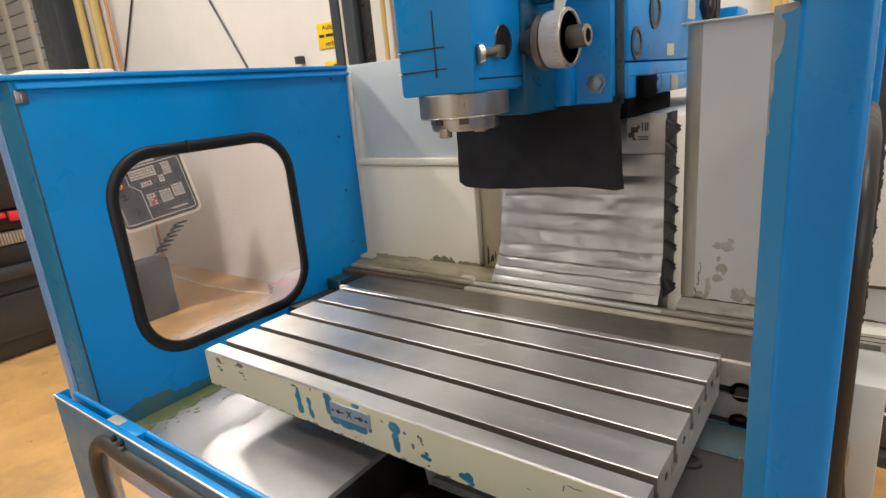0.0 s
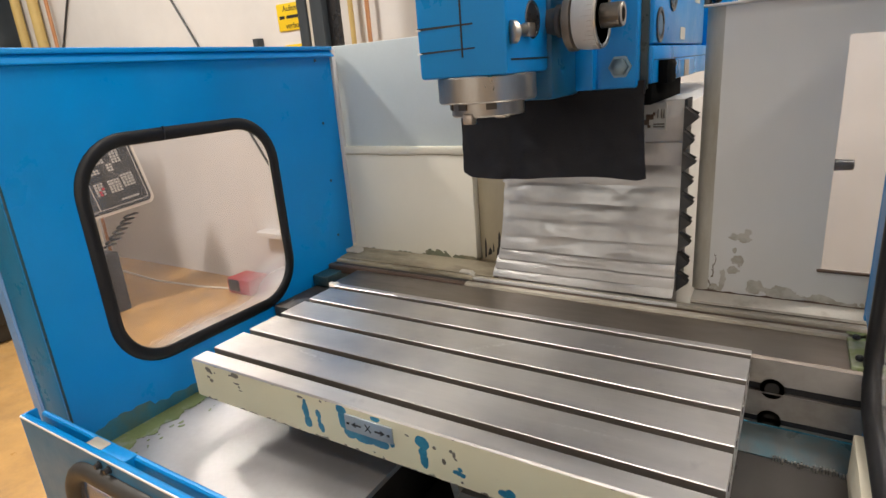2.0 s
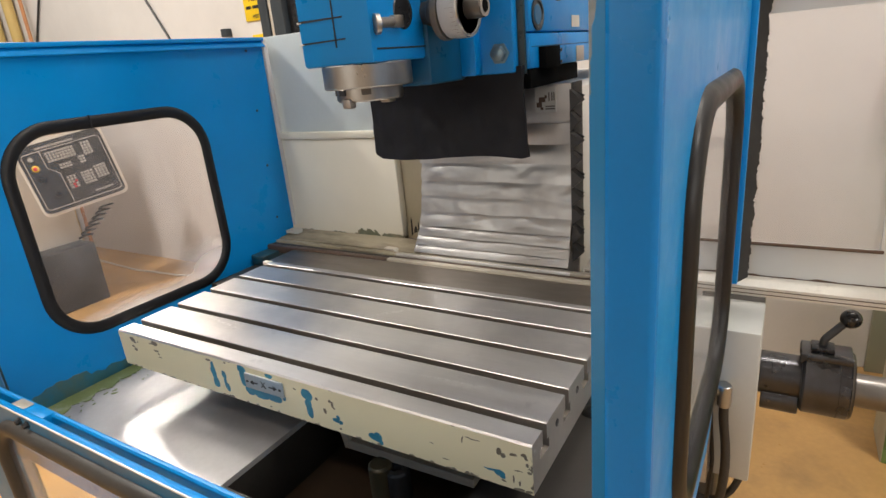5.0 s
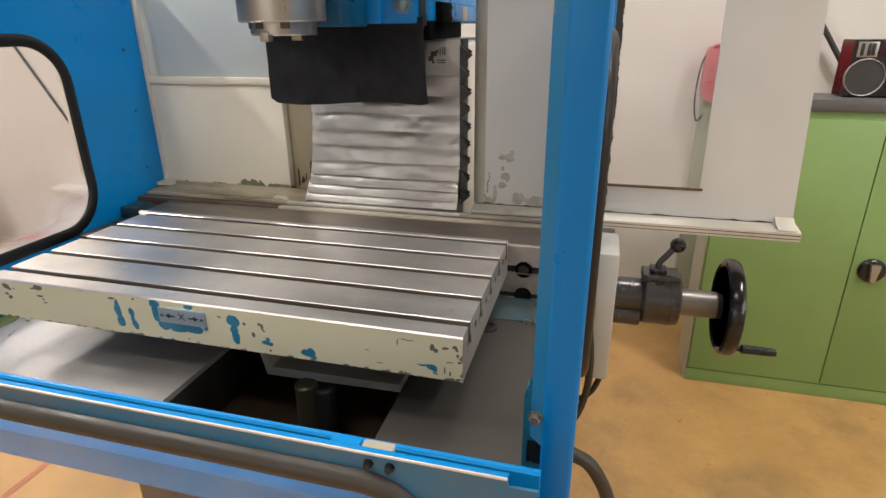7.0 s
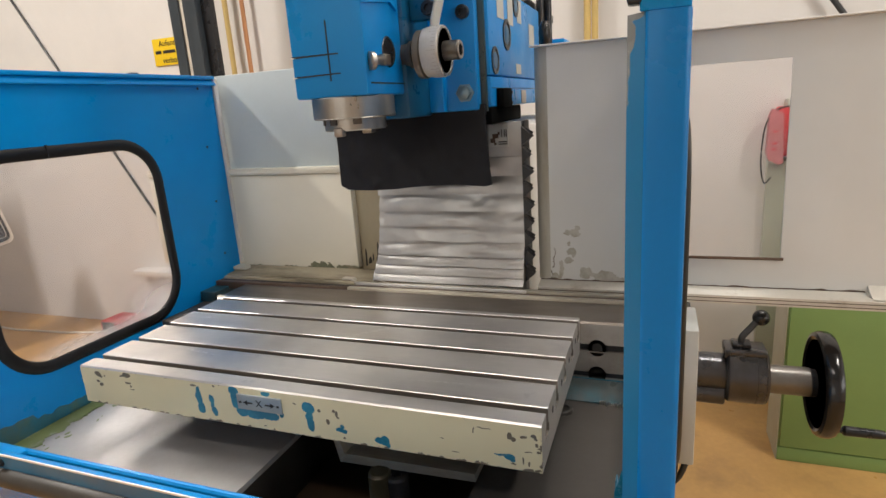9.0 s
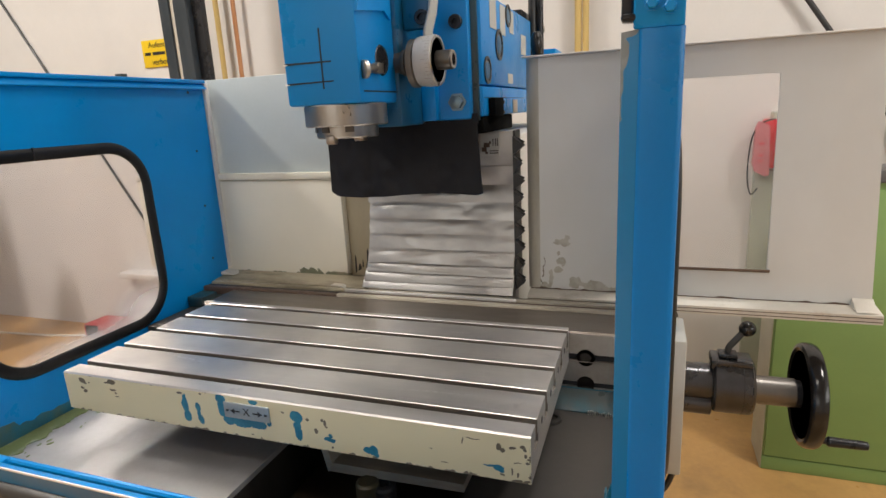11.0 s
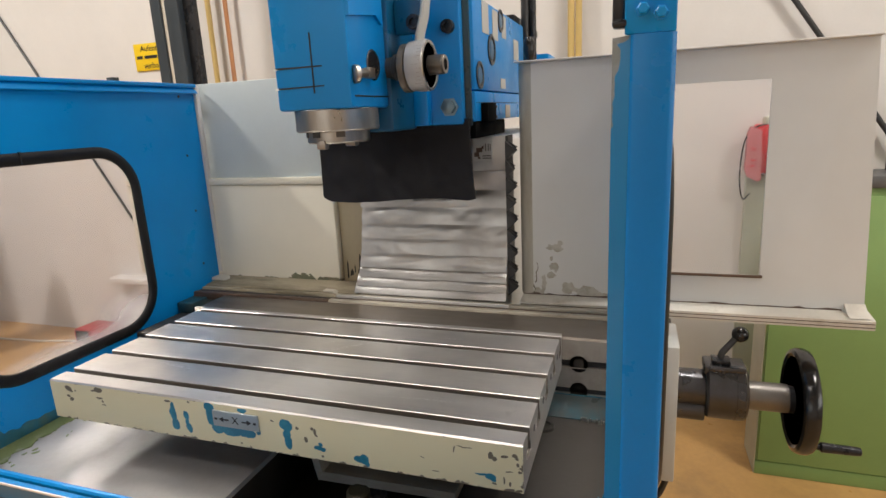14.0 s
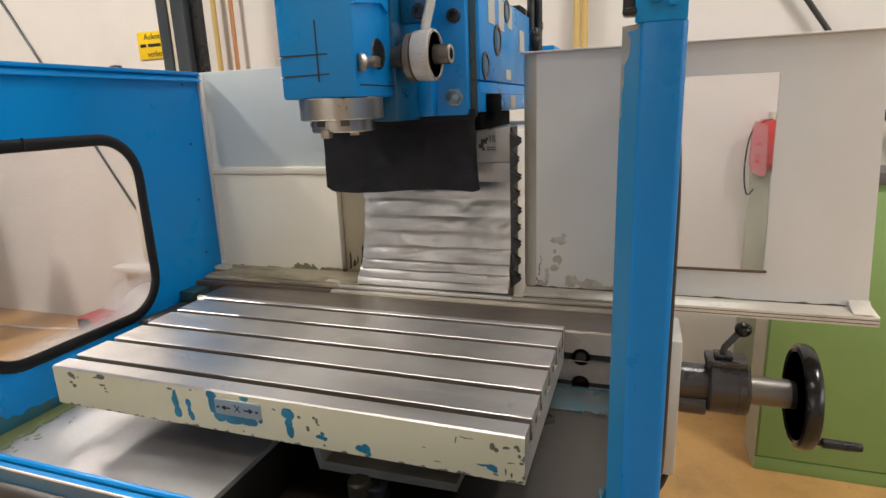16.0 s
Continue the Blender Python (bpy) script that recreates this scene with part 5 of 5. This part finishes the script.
for j in range(nz):
    for i in range(nx):
        bm.faces.new((rows[j][i], rows[j][i + 1], rows[j + 1][i + 1], rows[j + 1][i]))
ext = bmesh.ops.extrude_face_region(bm, geom=bm.faces[:])
for v in ext["geom"]:
    if isinstance(v, bmesh.types.BMVert):
        v.co.y += 0.003
bmesh.ops.recalc_face_normals(bm, faces=bm.faces)
cf = thing("chip_flap", (0.39, 0.374, 1.12), "black leather cloth flap hanging under the head", "flap")
part("cloth", bm, LEATHER, cf)
part("clamp_strip", prism([(0.248, 1.100), (0.36, 1.108), (0.46, 1.110), (0.527, 1.113), (0.528, 1.130), (0.248, 1.124)], lambda u, v, w: (u, w, v), 0.366, 0.3765), LEATHER, cf, "dark greasy clamp strip")

# ---- feed drive with handwheel ----
fw = thing("feed_drive", (0.9, 0.46, 0.6), "grey drive box with black steel shaft and handwheel", "machine drive")
part("drive_box", boxes((0.764, 0.851, 0.354, 0.462, 0.541, 0.775), bevel=0.003), LIGHTGREY, fw)
AY, AZ = 0.50, 0.642
part("shaft", rod(bmesh.new(), (0.850, AY, AZ), (0.915, AY, AZ), 0.033, 32), GUNMETAL, fw)
bm = rod(bmesh.new(), (0.905, AY, AZ), (0.968, AY, AZ), 0.050, 36, 0.004)
cr = part("clamp_ring", bm, GUNMETAL, fw)
part("ring_joint", lathe_turn(bmesh.new(), (0.9505, AY, AZ), (1, 0, 0), [(0, 0.0494), (0.0002, 0.0504), (0.0012, 0.0504), (0.0014, 0.0494)], 36), INK, cr)
part("ring_step", rod(bmesh.new(), (0.9520, AY, AZ), (0.9695, AY, AZ), 0.0485, 36, 0.002), SLEEVE, cr)
part("ring_plate", boxes((0.901, 0.9660, AY - 0.024, AY + 0.024, AZ + 0.036, AZ + 0.0525), bevel=0.003), GUNMETAL, cr)
part("lever_block", boxes((0.913, 0.943, AY - 0.014, AY + 0.014, AZ + 0.0525, AZ + 0.0600)), BLACKENED, cr)
part("lever", sweep(bmesh.new(), smooth_line([(0.928, AY, AZ + 0.060), (0.930, AY, AZ + 0.070), (0.940, AY + 0.004, AZ + 0.082), (0.955, AY + 0.011, AZ + 0.099)]), 0.0056, 12), LATHE, cr)
bm = bmesh.new()
bmesh.ops.create_uvsphere(bm, u_segments=24, v_segments=16, radius=0.0138, matrix=Matrix.Translation((0.958, AY + 0.012, AZ + 0.101)))
part("ball_knob", bm, BLACK, cr, "glossy black ball knob")
part("sleeve", rod(bmesh.new(), (0.967, AY, AZ - 0.005), (1.035, AY, AZ - 0.005), 0.0245, 30), SLEEVE_GREY, fw, "bare dark steel sleeve")
part("lower_boss", rod(bmesh.new(), (0.855, AY - 0.01, AZ - 0.035), (0.905, AY - 0.01, AZ - 0.035), 0.021, 24), GUNMETAL, fw)
bm = bmesh.new()
lathe_turn(bm, (1.042, AY, AZ - 0.006), (1, 0, 0), [(0.001, 0.074), (-0.002, 0.079), (0.000, 0.0855), (0.006, 0.0885), (0.016, 0.0885), (0.022, 0.0855), (0.0245, 0.079), (0.021, 0.073), (0.012, 0.0705), (0.001, 0.074)], 56)
wh = part("handwheel", bm, WHEEL, fw, "glossy black dished handwheel")
bm = lathe_turn(bmesh.new(), (1.030, AY, AZ - 0.006), (1, 0, 0), [(0, 0.020), (0.002, 0.023), (0.030, 0.023), (0.036, 0.018), (0.036, 0)], 30)
part("wheel_hub", bm, BLACKENED, wh)
part("wheel_web", lathe_turn(bmesh.new(), (1.042, AY, AZ - 0.006), (1, 0, 0), [(0.010, 0.020), (0.014, 0.034), (0.014, 0.058), (0.008, 0.0715), (0.016, 0.0715), (0.020, 0.060), (0.020, 0.036), (0.016, 0.020)], 48), BLACKENED, wh, "dull black wheel web")
for k in range(3):
    a = radians(20 + 120 * k)
    d = Vector((0, math.cos(a), math.sin(a)))
    c = Vector((1.055, AY, AZ - 0.006))
    part("spoke", sweep(bmesh.new(), [c + d * 0.018, c + d * 0.05 + Vector((0.002, 0, 0)), c + d * 0.077], 0.0095, 12, False, 0.6, (1, 0, 0)), WHEEL, wh)
bm = lathe_turn(bmesh.new(), (1.070, AY - 0.03, AZ - 0.072), (1, 0, 0), [(0, 0.005), (0.010, 0.005), (0.012, 0.0075)] + [(0.014 + 0.004 * k + o, 0.0088 - 0.0006 * (o > 0.001) - 0.00008 * k) for k in range(13) for o in (0.0, 0.002)] + [(0.068, 0.007), (0.070, 0.004), (0.070, 0)], 20)
part("crank_grip", bm, BLACKENED, wh, "ribbed black crank grip")
part("hose", sweep(bmesh.new(), smooth_line([(0.814, 0.343, 0.672), (0.815, 0.341, 0.645), (0.820, 0.337, 0.605), (0.8215, 0.334, 0.57), (0.819, 0.331, 0.53), (0.811, 0.325, 0.495), (0.797, 0.318, 0.470), (0.76, 0.31, 0.44), (0.70, 0.32, 0.40)]), 0.0062, 12), OILDARK, fw, "black lubricant hose")
part("thin_pipe", sweep(bmesh.new(), smooth_line([(0.797, 0.347, 0.665), (0.800, 0.347, 0.62), (0.804, 0.346, 0.57), (0.802, 0.345, 0.52), (0.797, 0.345, 0.46)]), 0.0028, 8), OILDARK, fw)
part("return_hose", sweep(bmesh.new(), smooth_line([(0.76, 0.36, 0.500), (0.781, 0.36, 0.489), (0.809, 0.36, 0.492), (0.830, 0.362, 0.512), (0.843, 0.37, 0.545)]), 0.005, 10), OILDARK, fw, "thin black return hose")
bm = rod(bmesh.new(), (0.812, 0.354, 0.690), (0.812, 0.336, 0.690), 0.009, 16)
rod(bm, (0.814, 0.342, 0.699), (0.814, 0.342, 0.666), 0.0088, 16)
rod(bm, (0.793, 0.354, 0.690), (0.793, 0.343, 0.690), 0.006, 16)
part("hose_fitting", bm, FITTING, fw, "dull metal hose fitting")
part("coolant_hose", sweep(bmesh.new(), smooth_line([(0.70, 0.20, 0.60), (0.76, 0.13, 0.598), (0.800, 0.10, 0.589), (0.825, 0.10, 0.576), (0.843, 0.10, 0.551), (0.855, 0.10, 0.520), (0.860, 0.10, 0.46), (0.85, 0.12, 0.34), (0.83, 0.20, 0.16), (0.80, 0.32, 0.04), (0.74, 0.45, 0.010)]), 0.0095, 12), RUBBER_BROWN, fw, "thick black coolant hose")
part("gear_case", boxes((0.775, 0.849, 0.4625, 0.60, 0.50, 0.745), bevel=0.004), OILDARK, fw)
part("stand", boxes((0.72, 0.80, 0.48, 0.60, 0.0, 0.50), bevel=0.004), OILDARK, fw)

# ---- green cabinet by the wall ----
gc = thing("tool_cabinet", (1.545, 1.45, 0.0), "green steel two-door cabinet with grey top", "cabinet")
part("body", boxes((1.152, 1.94, 1.262, 1.42, 0.045, 0.893), (1.152, 1.94, 1.258, 1.42, 0.0, 0.045), bevel=0.002), GREEN, gc)
part("side_sheet", boxes((1.149, 1.152, 1.262, 1.42, 0.0, 0.893), bevel=0), SAGE, gc)
part("worktop", boxes((1.150, 1.947, 1.252, 1.425, 0.893, 0.925), bevel=0.003), WOODTOP, gc)
for x0, x1 in ((1.156, 1.5435), (1.5465, 1.936)):
    part("cabinet_door", boxes((x0, x1, 1.2535, 1.262, 0.050, 0.872), bevel=0.002), GREEN, gc)
bm = lathe_turn(bmesh.new(), (1.598, 1.2535, 0.447), (0, -1, 0), [(0, 0.036), (0.006, 0.036), (0.012, 0.030), (0.012, 0)], 32)
kn = part("lock_rosette", bm, BLACK, gc)
part("turn_handle", prism([(1.585, 0.470), (1.611, 0.470), (1.604, 0.420), (1.592, 0.420)], lambda u, v, w: (u, w, v), 1.228, 1.242), FITTING, kn, "metal turn handle")

rd = thing("radio", (1.60, 1.36, 0.925), "black portable radio with round speakers and silver dials", "radio")
part("case", prism([(1.318, 0.925), (1.400, 0.925), (1.400, 1.068), (1.394, 1.074), (1.318, 1.074), (1.311, 1.068), (1.311, 0.930)], lambda u, v, w: (w, u, v), 1.440, 1.80), BLACK, rd)
for sx in (1.480, 1.745):
    bm = lathe_turn(bmesh.new(), (sx, 1.311, 0.978), (0, -1, 0), [(0, 0.0475), (0.001, 0.0460), (0.0015, 0.0)], 36)
    sp = part("speaker", bm, LATHE, rd, "dark grey speaker cloth")
    part("speaker_ring", lathe_turn(bmesh.new(), (sx, 1.311, 0.978), (0, -1, 0), [(0, 0.0495), (0.004, 0.0490), (0.005, 0.0475), (0.004, 0.0462), (0, 0.0458)], 40), FITTING, sp, "bright thin ring")
dl = part("dial", boxes((1.449, 1.497, 1.3085, 1.311, 1.030, 1.069), bevel=0.001), FITTING, rd, "silver control panel")
for dx in (1.456, 1.472, 1.482):
    part("slider", boxes((dx, dx + 0.008, 1.306, 1.3086, 1.034, 1.065), bevel=0.001), PANELFACE, dl)
part("display", boxes((1.500, 1.79, 1.3085, 1.311, 1.030, 1.069), bevel=0.001), REDDARK, rd, "dark red tuning display")
for dx in (1.54, 1.60, 1.66):
    part("key", boxes((dx, dx + 0.045, 1.304, 1.311, 0.945, 0.958), bevel=0.001), FITTING, rd, "silver piano key")
part("cassette_door", boxes((1.545, 1.690, 1.307, 1.311, 0.962, 1.022)), LATHE, rd)

# ---- wall fittings ----
wp = thing("wall_telephone", (1.20, 1.77, 0.97), "red wall telephone with hanging cord", "telephone")
part("case", boxes((1.168, 1.222, 1.735, 1.80, 0.880, 1.050), bevel=0.008), RED, wp)
part("handset_rest", boxes((1.222, 1.468, 1.735, 1.80, 0.905, 1.060), bevel=0.010), RED, wp)
part("rest_seam", boxes((1.232, 1.4685, 1.7335, 1.7350, 0.941, 0.945), bevel=0), INK, wp, "dark seam")
part("rest_foot", boxes((1.440, 1.466, 1.740, 1.80, 0.892, 0.905), bevel=0.002), DULLRED, wp)
# pink carries the window pane's haze in the cover's colour
part("front_cover", prism([(1.138, 0.900), (1.146, 0.872), (1.178, 0.855), (1.190, 0.862), (1.182, 1.030), (1.150, 1.045), (1.140, 1.020)], lambda u, v, w: (u, w, v), 1.716, 1.752), PINKRED, wp, "pinkish front cover with the pane's haze coloured in")
for fz in (0.905, 0.925, 0.965):
    part("cover_slot", boxes((1.152, 1.168, 1.7145, 1.7165, fz, fz + 0.008), bevel=0), RED, wp)
part("cap", boxes((1.195, 1.235, 1.74, 1.80, 1.035, 1.075), bevel=0.005), SAGE, wp)
part("cord", sweep(bmesh.new(), smooth_line([(1.20, 1.74, 1.05), (1.165, 1.735, 1.04), (1.135, 1.735, 1.0), (1.125, 1.735, 0.92), (1.127, 1.735, 0.84), (1.14, 1.735, 0.79), (1.16, 1.74, 0.81)]), 0.0028, 8), RUBBER, wp)
single("cable_duct", boxes((1.152, 1.225, 1.77, 1.80, 0.0, 0.87)), DUCTGREY, "pale sage vertical cable duct on the wall", "cable duct")

sg = thing("warning_sign", (-1.45, 1.79, 1.45), "yellow sign with black German lettering", "sign")
part("board", boxes((-1.585, -1.345, 1.792, 1.80, 1.418, 1.545), bevel=0.001), YELLOW, sg)
wall_turn = pose(0, 0, 0, 90, 0, 0)
written("Aufenthalt", 0.038, Matrix.Translation((-1.463, 1.791, 1.520)) @ wall_turn, INK, sg)
written("verboten", 0.038, Matrix.Translation((-1.463, 1.791, 1.440)) @ wall_turn, INK, sg)
for a, b in ((-1.57, -1.535), (-1.522, -1.445), (-1.43, -1.36)):
    part("text_bar", boxes((a, b, 1.7905, 1.792, 1.474, 1.488), bevel=0), INK, sg)
sg2 = thing("warning_sign", (-1.45, 1.79, 1.3), "small yellow notice below the larger sign", "sign")
part("board", boxes((-1.56, -1.40, 1.792, 1.80, 1.24, 1.352), bevel=0.001), YELLOW, sg2)
part("text_bar", boxes((-1.49, -1.465, 1.7905, 1.792, 1.31, 1.335), bevel=0), INK, sg2)
single("wall_box", boxes((-1.757, -1.718, 1.76, 1.80, 1.36, 1.40)), DARKFRAME, "small dark box on the wall", "wall box")

fp = thing("frame_post", (-0.95, 1.45, 0.0), "dark blue-grey steel post pair with white strip", "post")
part("post", boxes((-1.046, -1.000, 1.38, 1.42, 0.0, CEIL)), DARKFRAME, fp)
part("inner_post", boxes((-0.915, -0.868, 1.41, 1.44, 0.0, CEIL), bevel=0.004), BLACKENED, fp)
part("strip", boxes((-1.000, -0.978, 1.39, 1.41, 0.0, CEIL)), CONSOLE, fp)
part("wide_post", boxes((-0.978, -0.915, 1.38, 1.46, 0.0, CEIL), bevel=0.006), DARKFRAME, fp)

for px, r, m, lab in ((-1.079, 0.012, YPIPE, "yellow gas pipe on the wall"), (-0.984, 0.010, OPIPE, "thin copper pipe on the wall"), (0.533, 0.013, YPIPE, "yellow gas pipe on the wall"), (0.560, 0.012, YPIPE, "yellow gas pipe on the wall"), (-4.10, 0.030, YPIPE, "yellow gas pipe on the wall"), (-3.86, 0.034, YPIPE, "yellow gas pipe on the wall"), (-3.68, 0.012, OPIPE, "thin copper pipe on the wall")):
    e = thing("wall_pipe", (px, 1.76, 0.0), lab, "pipe", "wall pipes")
    part("pipe", rod(bmesh.new(), (px, 1.755, 0.0), (px, 1.755, CEIL), r, 16), m, e)
    for z in (0.9, 2.4):
        part("clip", boxes((px - r - .006, px + r + .006, 1.75 - r, 1.80, z, z + .02)), m, e)

for a, b in (((-3.38, 1.79, 1.938), (-3.90, 1.79, 1.212)), ((-2.485, 1.79, 1.80), (-1.67, 1.79, 0.496))):
    top = Vector(a) + (Vector(a) - Vector(b)) * 0.8
    single("hanging_cable", rod(bmesh.new(), top, b, 0.0065, 10), LATHE, "dark cable strung along the wall", "cable", "wall cables")

single("wall_brace", rod(bmesh.new(), (0.940, 1.765, 1.905), (1.606, 1.765, 0.942), 0.0090, 14), LATHE, "dark steel brace slanting along the wall", "brace")

# ---- roller door ----
rs = thing("roller_door", (-4.8, 1.79, 1.5), "grey slatted roller door with pale uprights", "door", kind="structure")
for k in range(26):
    part("slat", boxes((-5.98, -4.62, 1.775, 1.795, 0.02 + k * 0.105, 0.117 + k * 0.105), bevel=0.006), SHUTTER, rs)
for x in (-5.62, -5.12):
    part("upright", boxes((x, x + 0.09, 1.755, 1.775, 0, 2.9)), CONSOLE, rs)
single("door_frame", boxes((-4.62, -4.24, 1.64, 1.80, 0, CEIL), bevel=0.01), DARKFRAME, "dark steel door frame", "door frame", kind="structure")
single("floor_marking", boxes((-0.605, -0.585, -0.15, 0.62, 0.0, 0.0012), bevel=0), REDTAPE, "faded red line on the floor", "floor marking", kind="structure")
single("wall_ledge", boxes((-1.95, 0.2, 1.72, 1.80, 0.325, 0.355)), WALLMAT, "narrow painted ledge along the wall", "ledge", kind="structure")

# ---- control console ----
cc = thing("control_console", (-2.75, 0.9, 0.0), "cream machine control console with hanging key panel", "control console")
part("housing", boxes((-3.1, -2.62, 0.76, 1.216, 0.0, 1.43), bevel=0.02), CONSOLE, cc)
part("base", boxes((-3.05, -2.48, 0.80, 1.20, 0.0, 0.345), bevel=0.01), PANELFACE, cc, "dark grey console base")
PM = Matrix.Translation((-2.372, 1.140, 0.765)) @ Matrix(((0.893, 0.420, -0.162, 0), (-0.439, 0.892, -0.109, 0), (0.099, 0.169, 0.981, 0), (0, 0, 0, 1))) @ Matrix.Scale(0.845, 4)


def panel_part(name, bm, m, parent, label=""):
    bmesh.ops.transform(bm, verts=bm.verts, matrix=PM)
    return part(name, bm, m, parent, label)


kp = panel_part("panel_case", sheet(rounded(-0.248, 0.248, -0.225, 0.232, 0.045, 8), [], lambda u, v, w: Vector((-0.10 + w, u, v)), 0.094), CONSOLE, cc, "cream panel casing")
panel_part("panel_face", sheet(rounded(-0.234, 0.234, -0.208, 0.212, 0.036, 8), [], lambda u, v, w: Vector((-0.0055 + w, u, v)), 0.0055), PANELFACE, kp, "dark key panel face")
bm = bmesh.new()
sweep(bm, [(0.0005, u, v) for u, v in rounded(-0.215, 0.218, -0.185, 0.165, 0.02, 5)], 0.0016, 6, True, 1, (1, 0, 0))
sweep(bm, [(0.0005, -0.115, 0.165), (0.0005, -0.115, 0.06), (0.0005, -0.065, 0.01), (0.0005, -0.065, -0.185)], 0.0016, 6, False, 1, (1, 0, 0))
panel_part("panel_line", bm, WHITE, kp, "white outline")
KEY_BLOCKS = [(-0.13, 0.176, 12, 1), (-0.095, 0.085, 9, 4), (0.105, 0.070, 3, 5), (0.065, 0.030, 2, 3), (-0.05, 0.030, 4, 2), (-0.045, -0.100, 3, 5), (0.035, -0.100, 4, 5), (0.115, -0.085, 4, 5), (0.07, -0.160, 6, 1)]
for ky, kz, cols, rws in KEY_BLOCKS:
    for i in range(cols):
        for j in range(rws):
            y, z = ky + i * 0.0178, kz + j * 0.0165
            panel_part("key", boxes((0.0, 0.004, y, y + 0.0140, z, z + 0.0120), bevel=0.001), RED if (i, j) in ((1, 0), (2, 2), (1, 1)) and ky == -0.045 else KEYCAP, kp)
bm = lathe_turn(bmesh.new(), (0, -0.172, 0.072), (1, 0, 0), [(0, 0.02), (0.004, 0.02), (0.01, 0.016), (0.02, 0.018), (0.024, 0.012), (0.024, 0)], 24)
panel_part("stop_button", bm, YELLOW, kp, "yellow stop button ring")
bm = lathe_turn(bmesh.new(), (0.0245, -0.172, 0.072), (1, 0, 0), [(0, 0.010), (0.006, 0.0115), (0.009, 0.009), (0.010, 0)], 20)
panel_part("stop_knob", bm, RED, kp, "red stop knob")
panel_part("selector", lathe_turn(bmesh.new(), (0, -0.175, 0.130), (1, 0, 0), [(0, 0.014), (0.012, 0.012), (0.012, 0)], 20), KEYCAP, kp)
panel_part("override_knob", lathe_turn(bmesh.new(), (0, -0.13, -0.11), (1, 0, 0), [(0, 0.02), (0.014, 0.017), (0.016, 0)], 24), BLACK, kp)
panel_part("override_knob", lathe_turn(bmesh.new(), (0, -0.165, 0.0), (1, 0, 0), [(0, 0.02), (0.014, 0.017), (0.016, 0)], 24), BLACK, kp)
pts = []
for k in range(100):
    a = k * 0.42
    pts.append((-2.42 + 0.02 * math.cos(a), 1.295 - 0.0017 * k + 0.032 * math.sin(a), 0.545 - 0.0015 * k))
part("coil_cord", sweep(bmesh.new(), pts, 0.006, 6), RUBBER, cc, "black coiled cord")

# ---- dark lathe beside the console ----
la_ = thing("lathe", (-3.0, 0.1, 0.0), "dark grey lathe with red covers and ribbed way", "lathe")
part("bed", boxes((-3.2, -2.70, -1.6, 0.75, 0.0, 0.42), (-3.2, -2.66, -1.6, 0.75, 0.10, 0.34), bevel=0.015), LATHE, la_)
part("drip_tray", boxes((-3.25, -2.62, -1.7, 0.80, 0.42, 0.48), bevel=0.01), LATHE, la_)
part("carriage", boxes((-3.15, -2.68, -1.6, 0.75, 0.48, 0.585), bevel=0.01), PANELFACE, la_)
part("way", boxes((-3.10, -2.672, -1.6, 0.75, 0.588, 0.655), bevel=0.004), STEEL_DARK, la_)
for k in range(40):
    part("way_rib", boxes((-2.672, -2.662, 0.16 + k * 0.014, 0.167 + k * 0.014, 0.594, 0.650), bevel=0), STEEL, la_)
part("slide_block", boxes((-3.05, -2.69, -0.2, 0.74, 0.66, 0.755), bevel=0.004), BLACK, la_)
part("headstock", boxes((-3.2, -2.70, -1.2, 0.74, 0.76, 1.215), bevel=0.02), PANELFACE, la_)
part("hood", boxes((-3.2, -2.72, -1.2, 0.745, 1.22, 1.425), bevel=0.03), CONSOLE, la_, "cream hood")
part("red_cover", boxes((-2.69, -2.655, 0.545, 0.63, 0.704, 0.752), bevel=0.006), RED, la_, "bright red cover")
part("red_cover", boxes((-2.69, -2.655, 0.40, 0.53, 0.725, 0.752), bevel=0.006), RED, la_, "bright red cover")

ex = thing("tool_box", (-2.02, 1.66, 0.0), "small red box standing on the floor", "box")
part("case", boxes((-2.12, -1.92, 1.58, 1.74, 0.0, 0.10), bevel=0.02), DULLRED, ex)
part("front_plate", boxes((-2.09, -2.0, 1.573, 1.58, 0.025, 0.095), bevel=0.003), BLACK, ex)
single("floor_cable", sweep(bmesh.new(), [(-2.12, 1.64, 0.006), (-2.4, 1.58, 0.006), (-2.8, 1.55, 0.006), (-3.4, 1.6, 0.006)], 0.006, 8), CONSOLE, "pale cable lying on the floor", "cable")
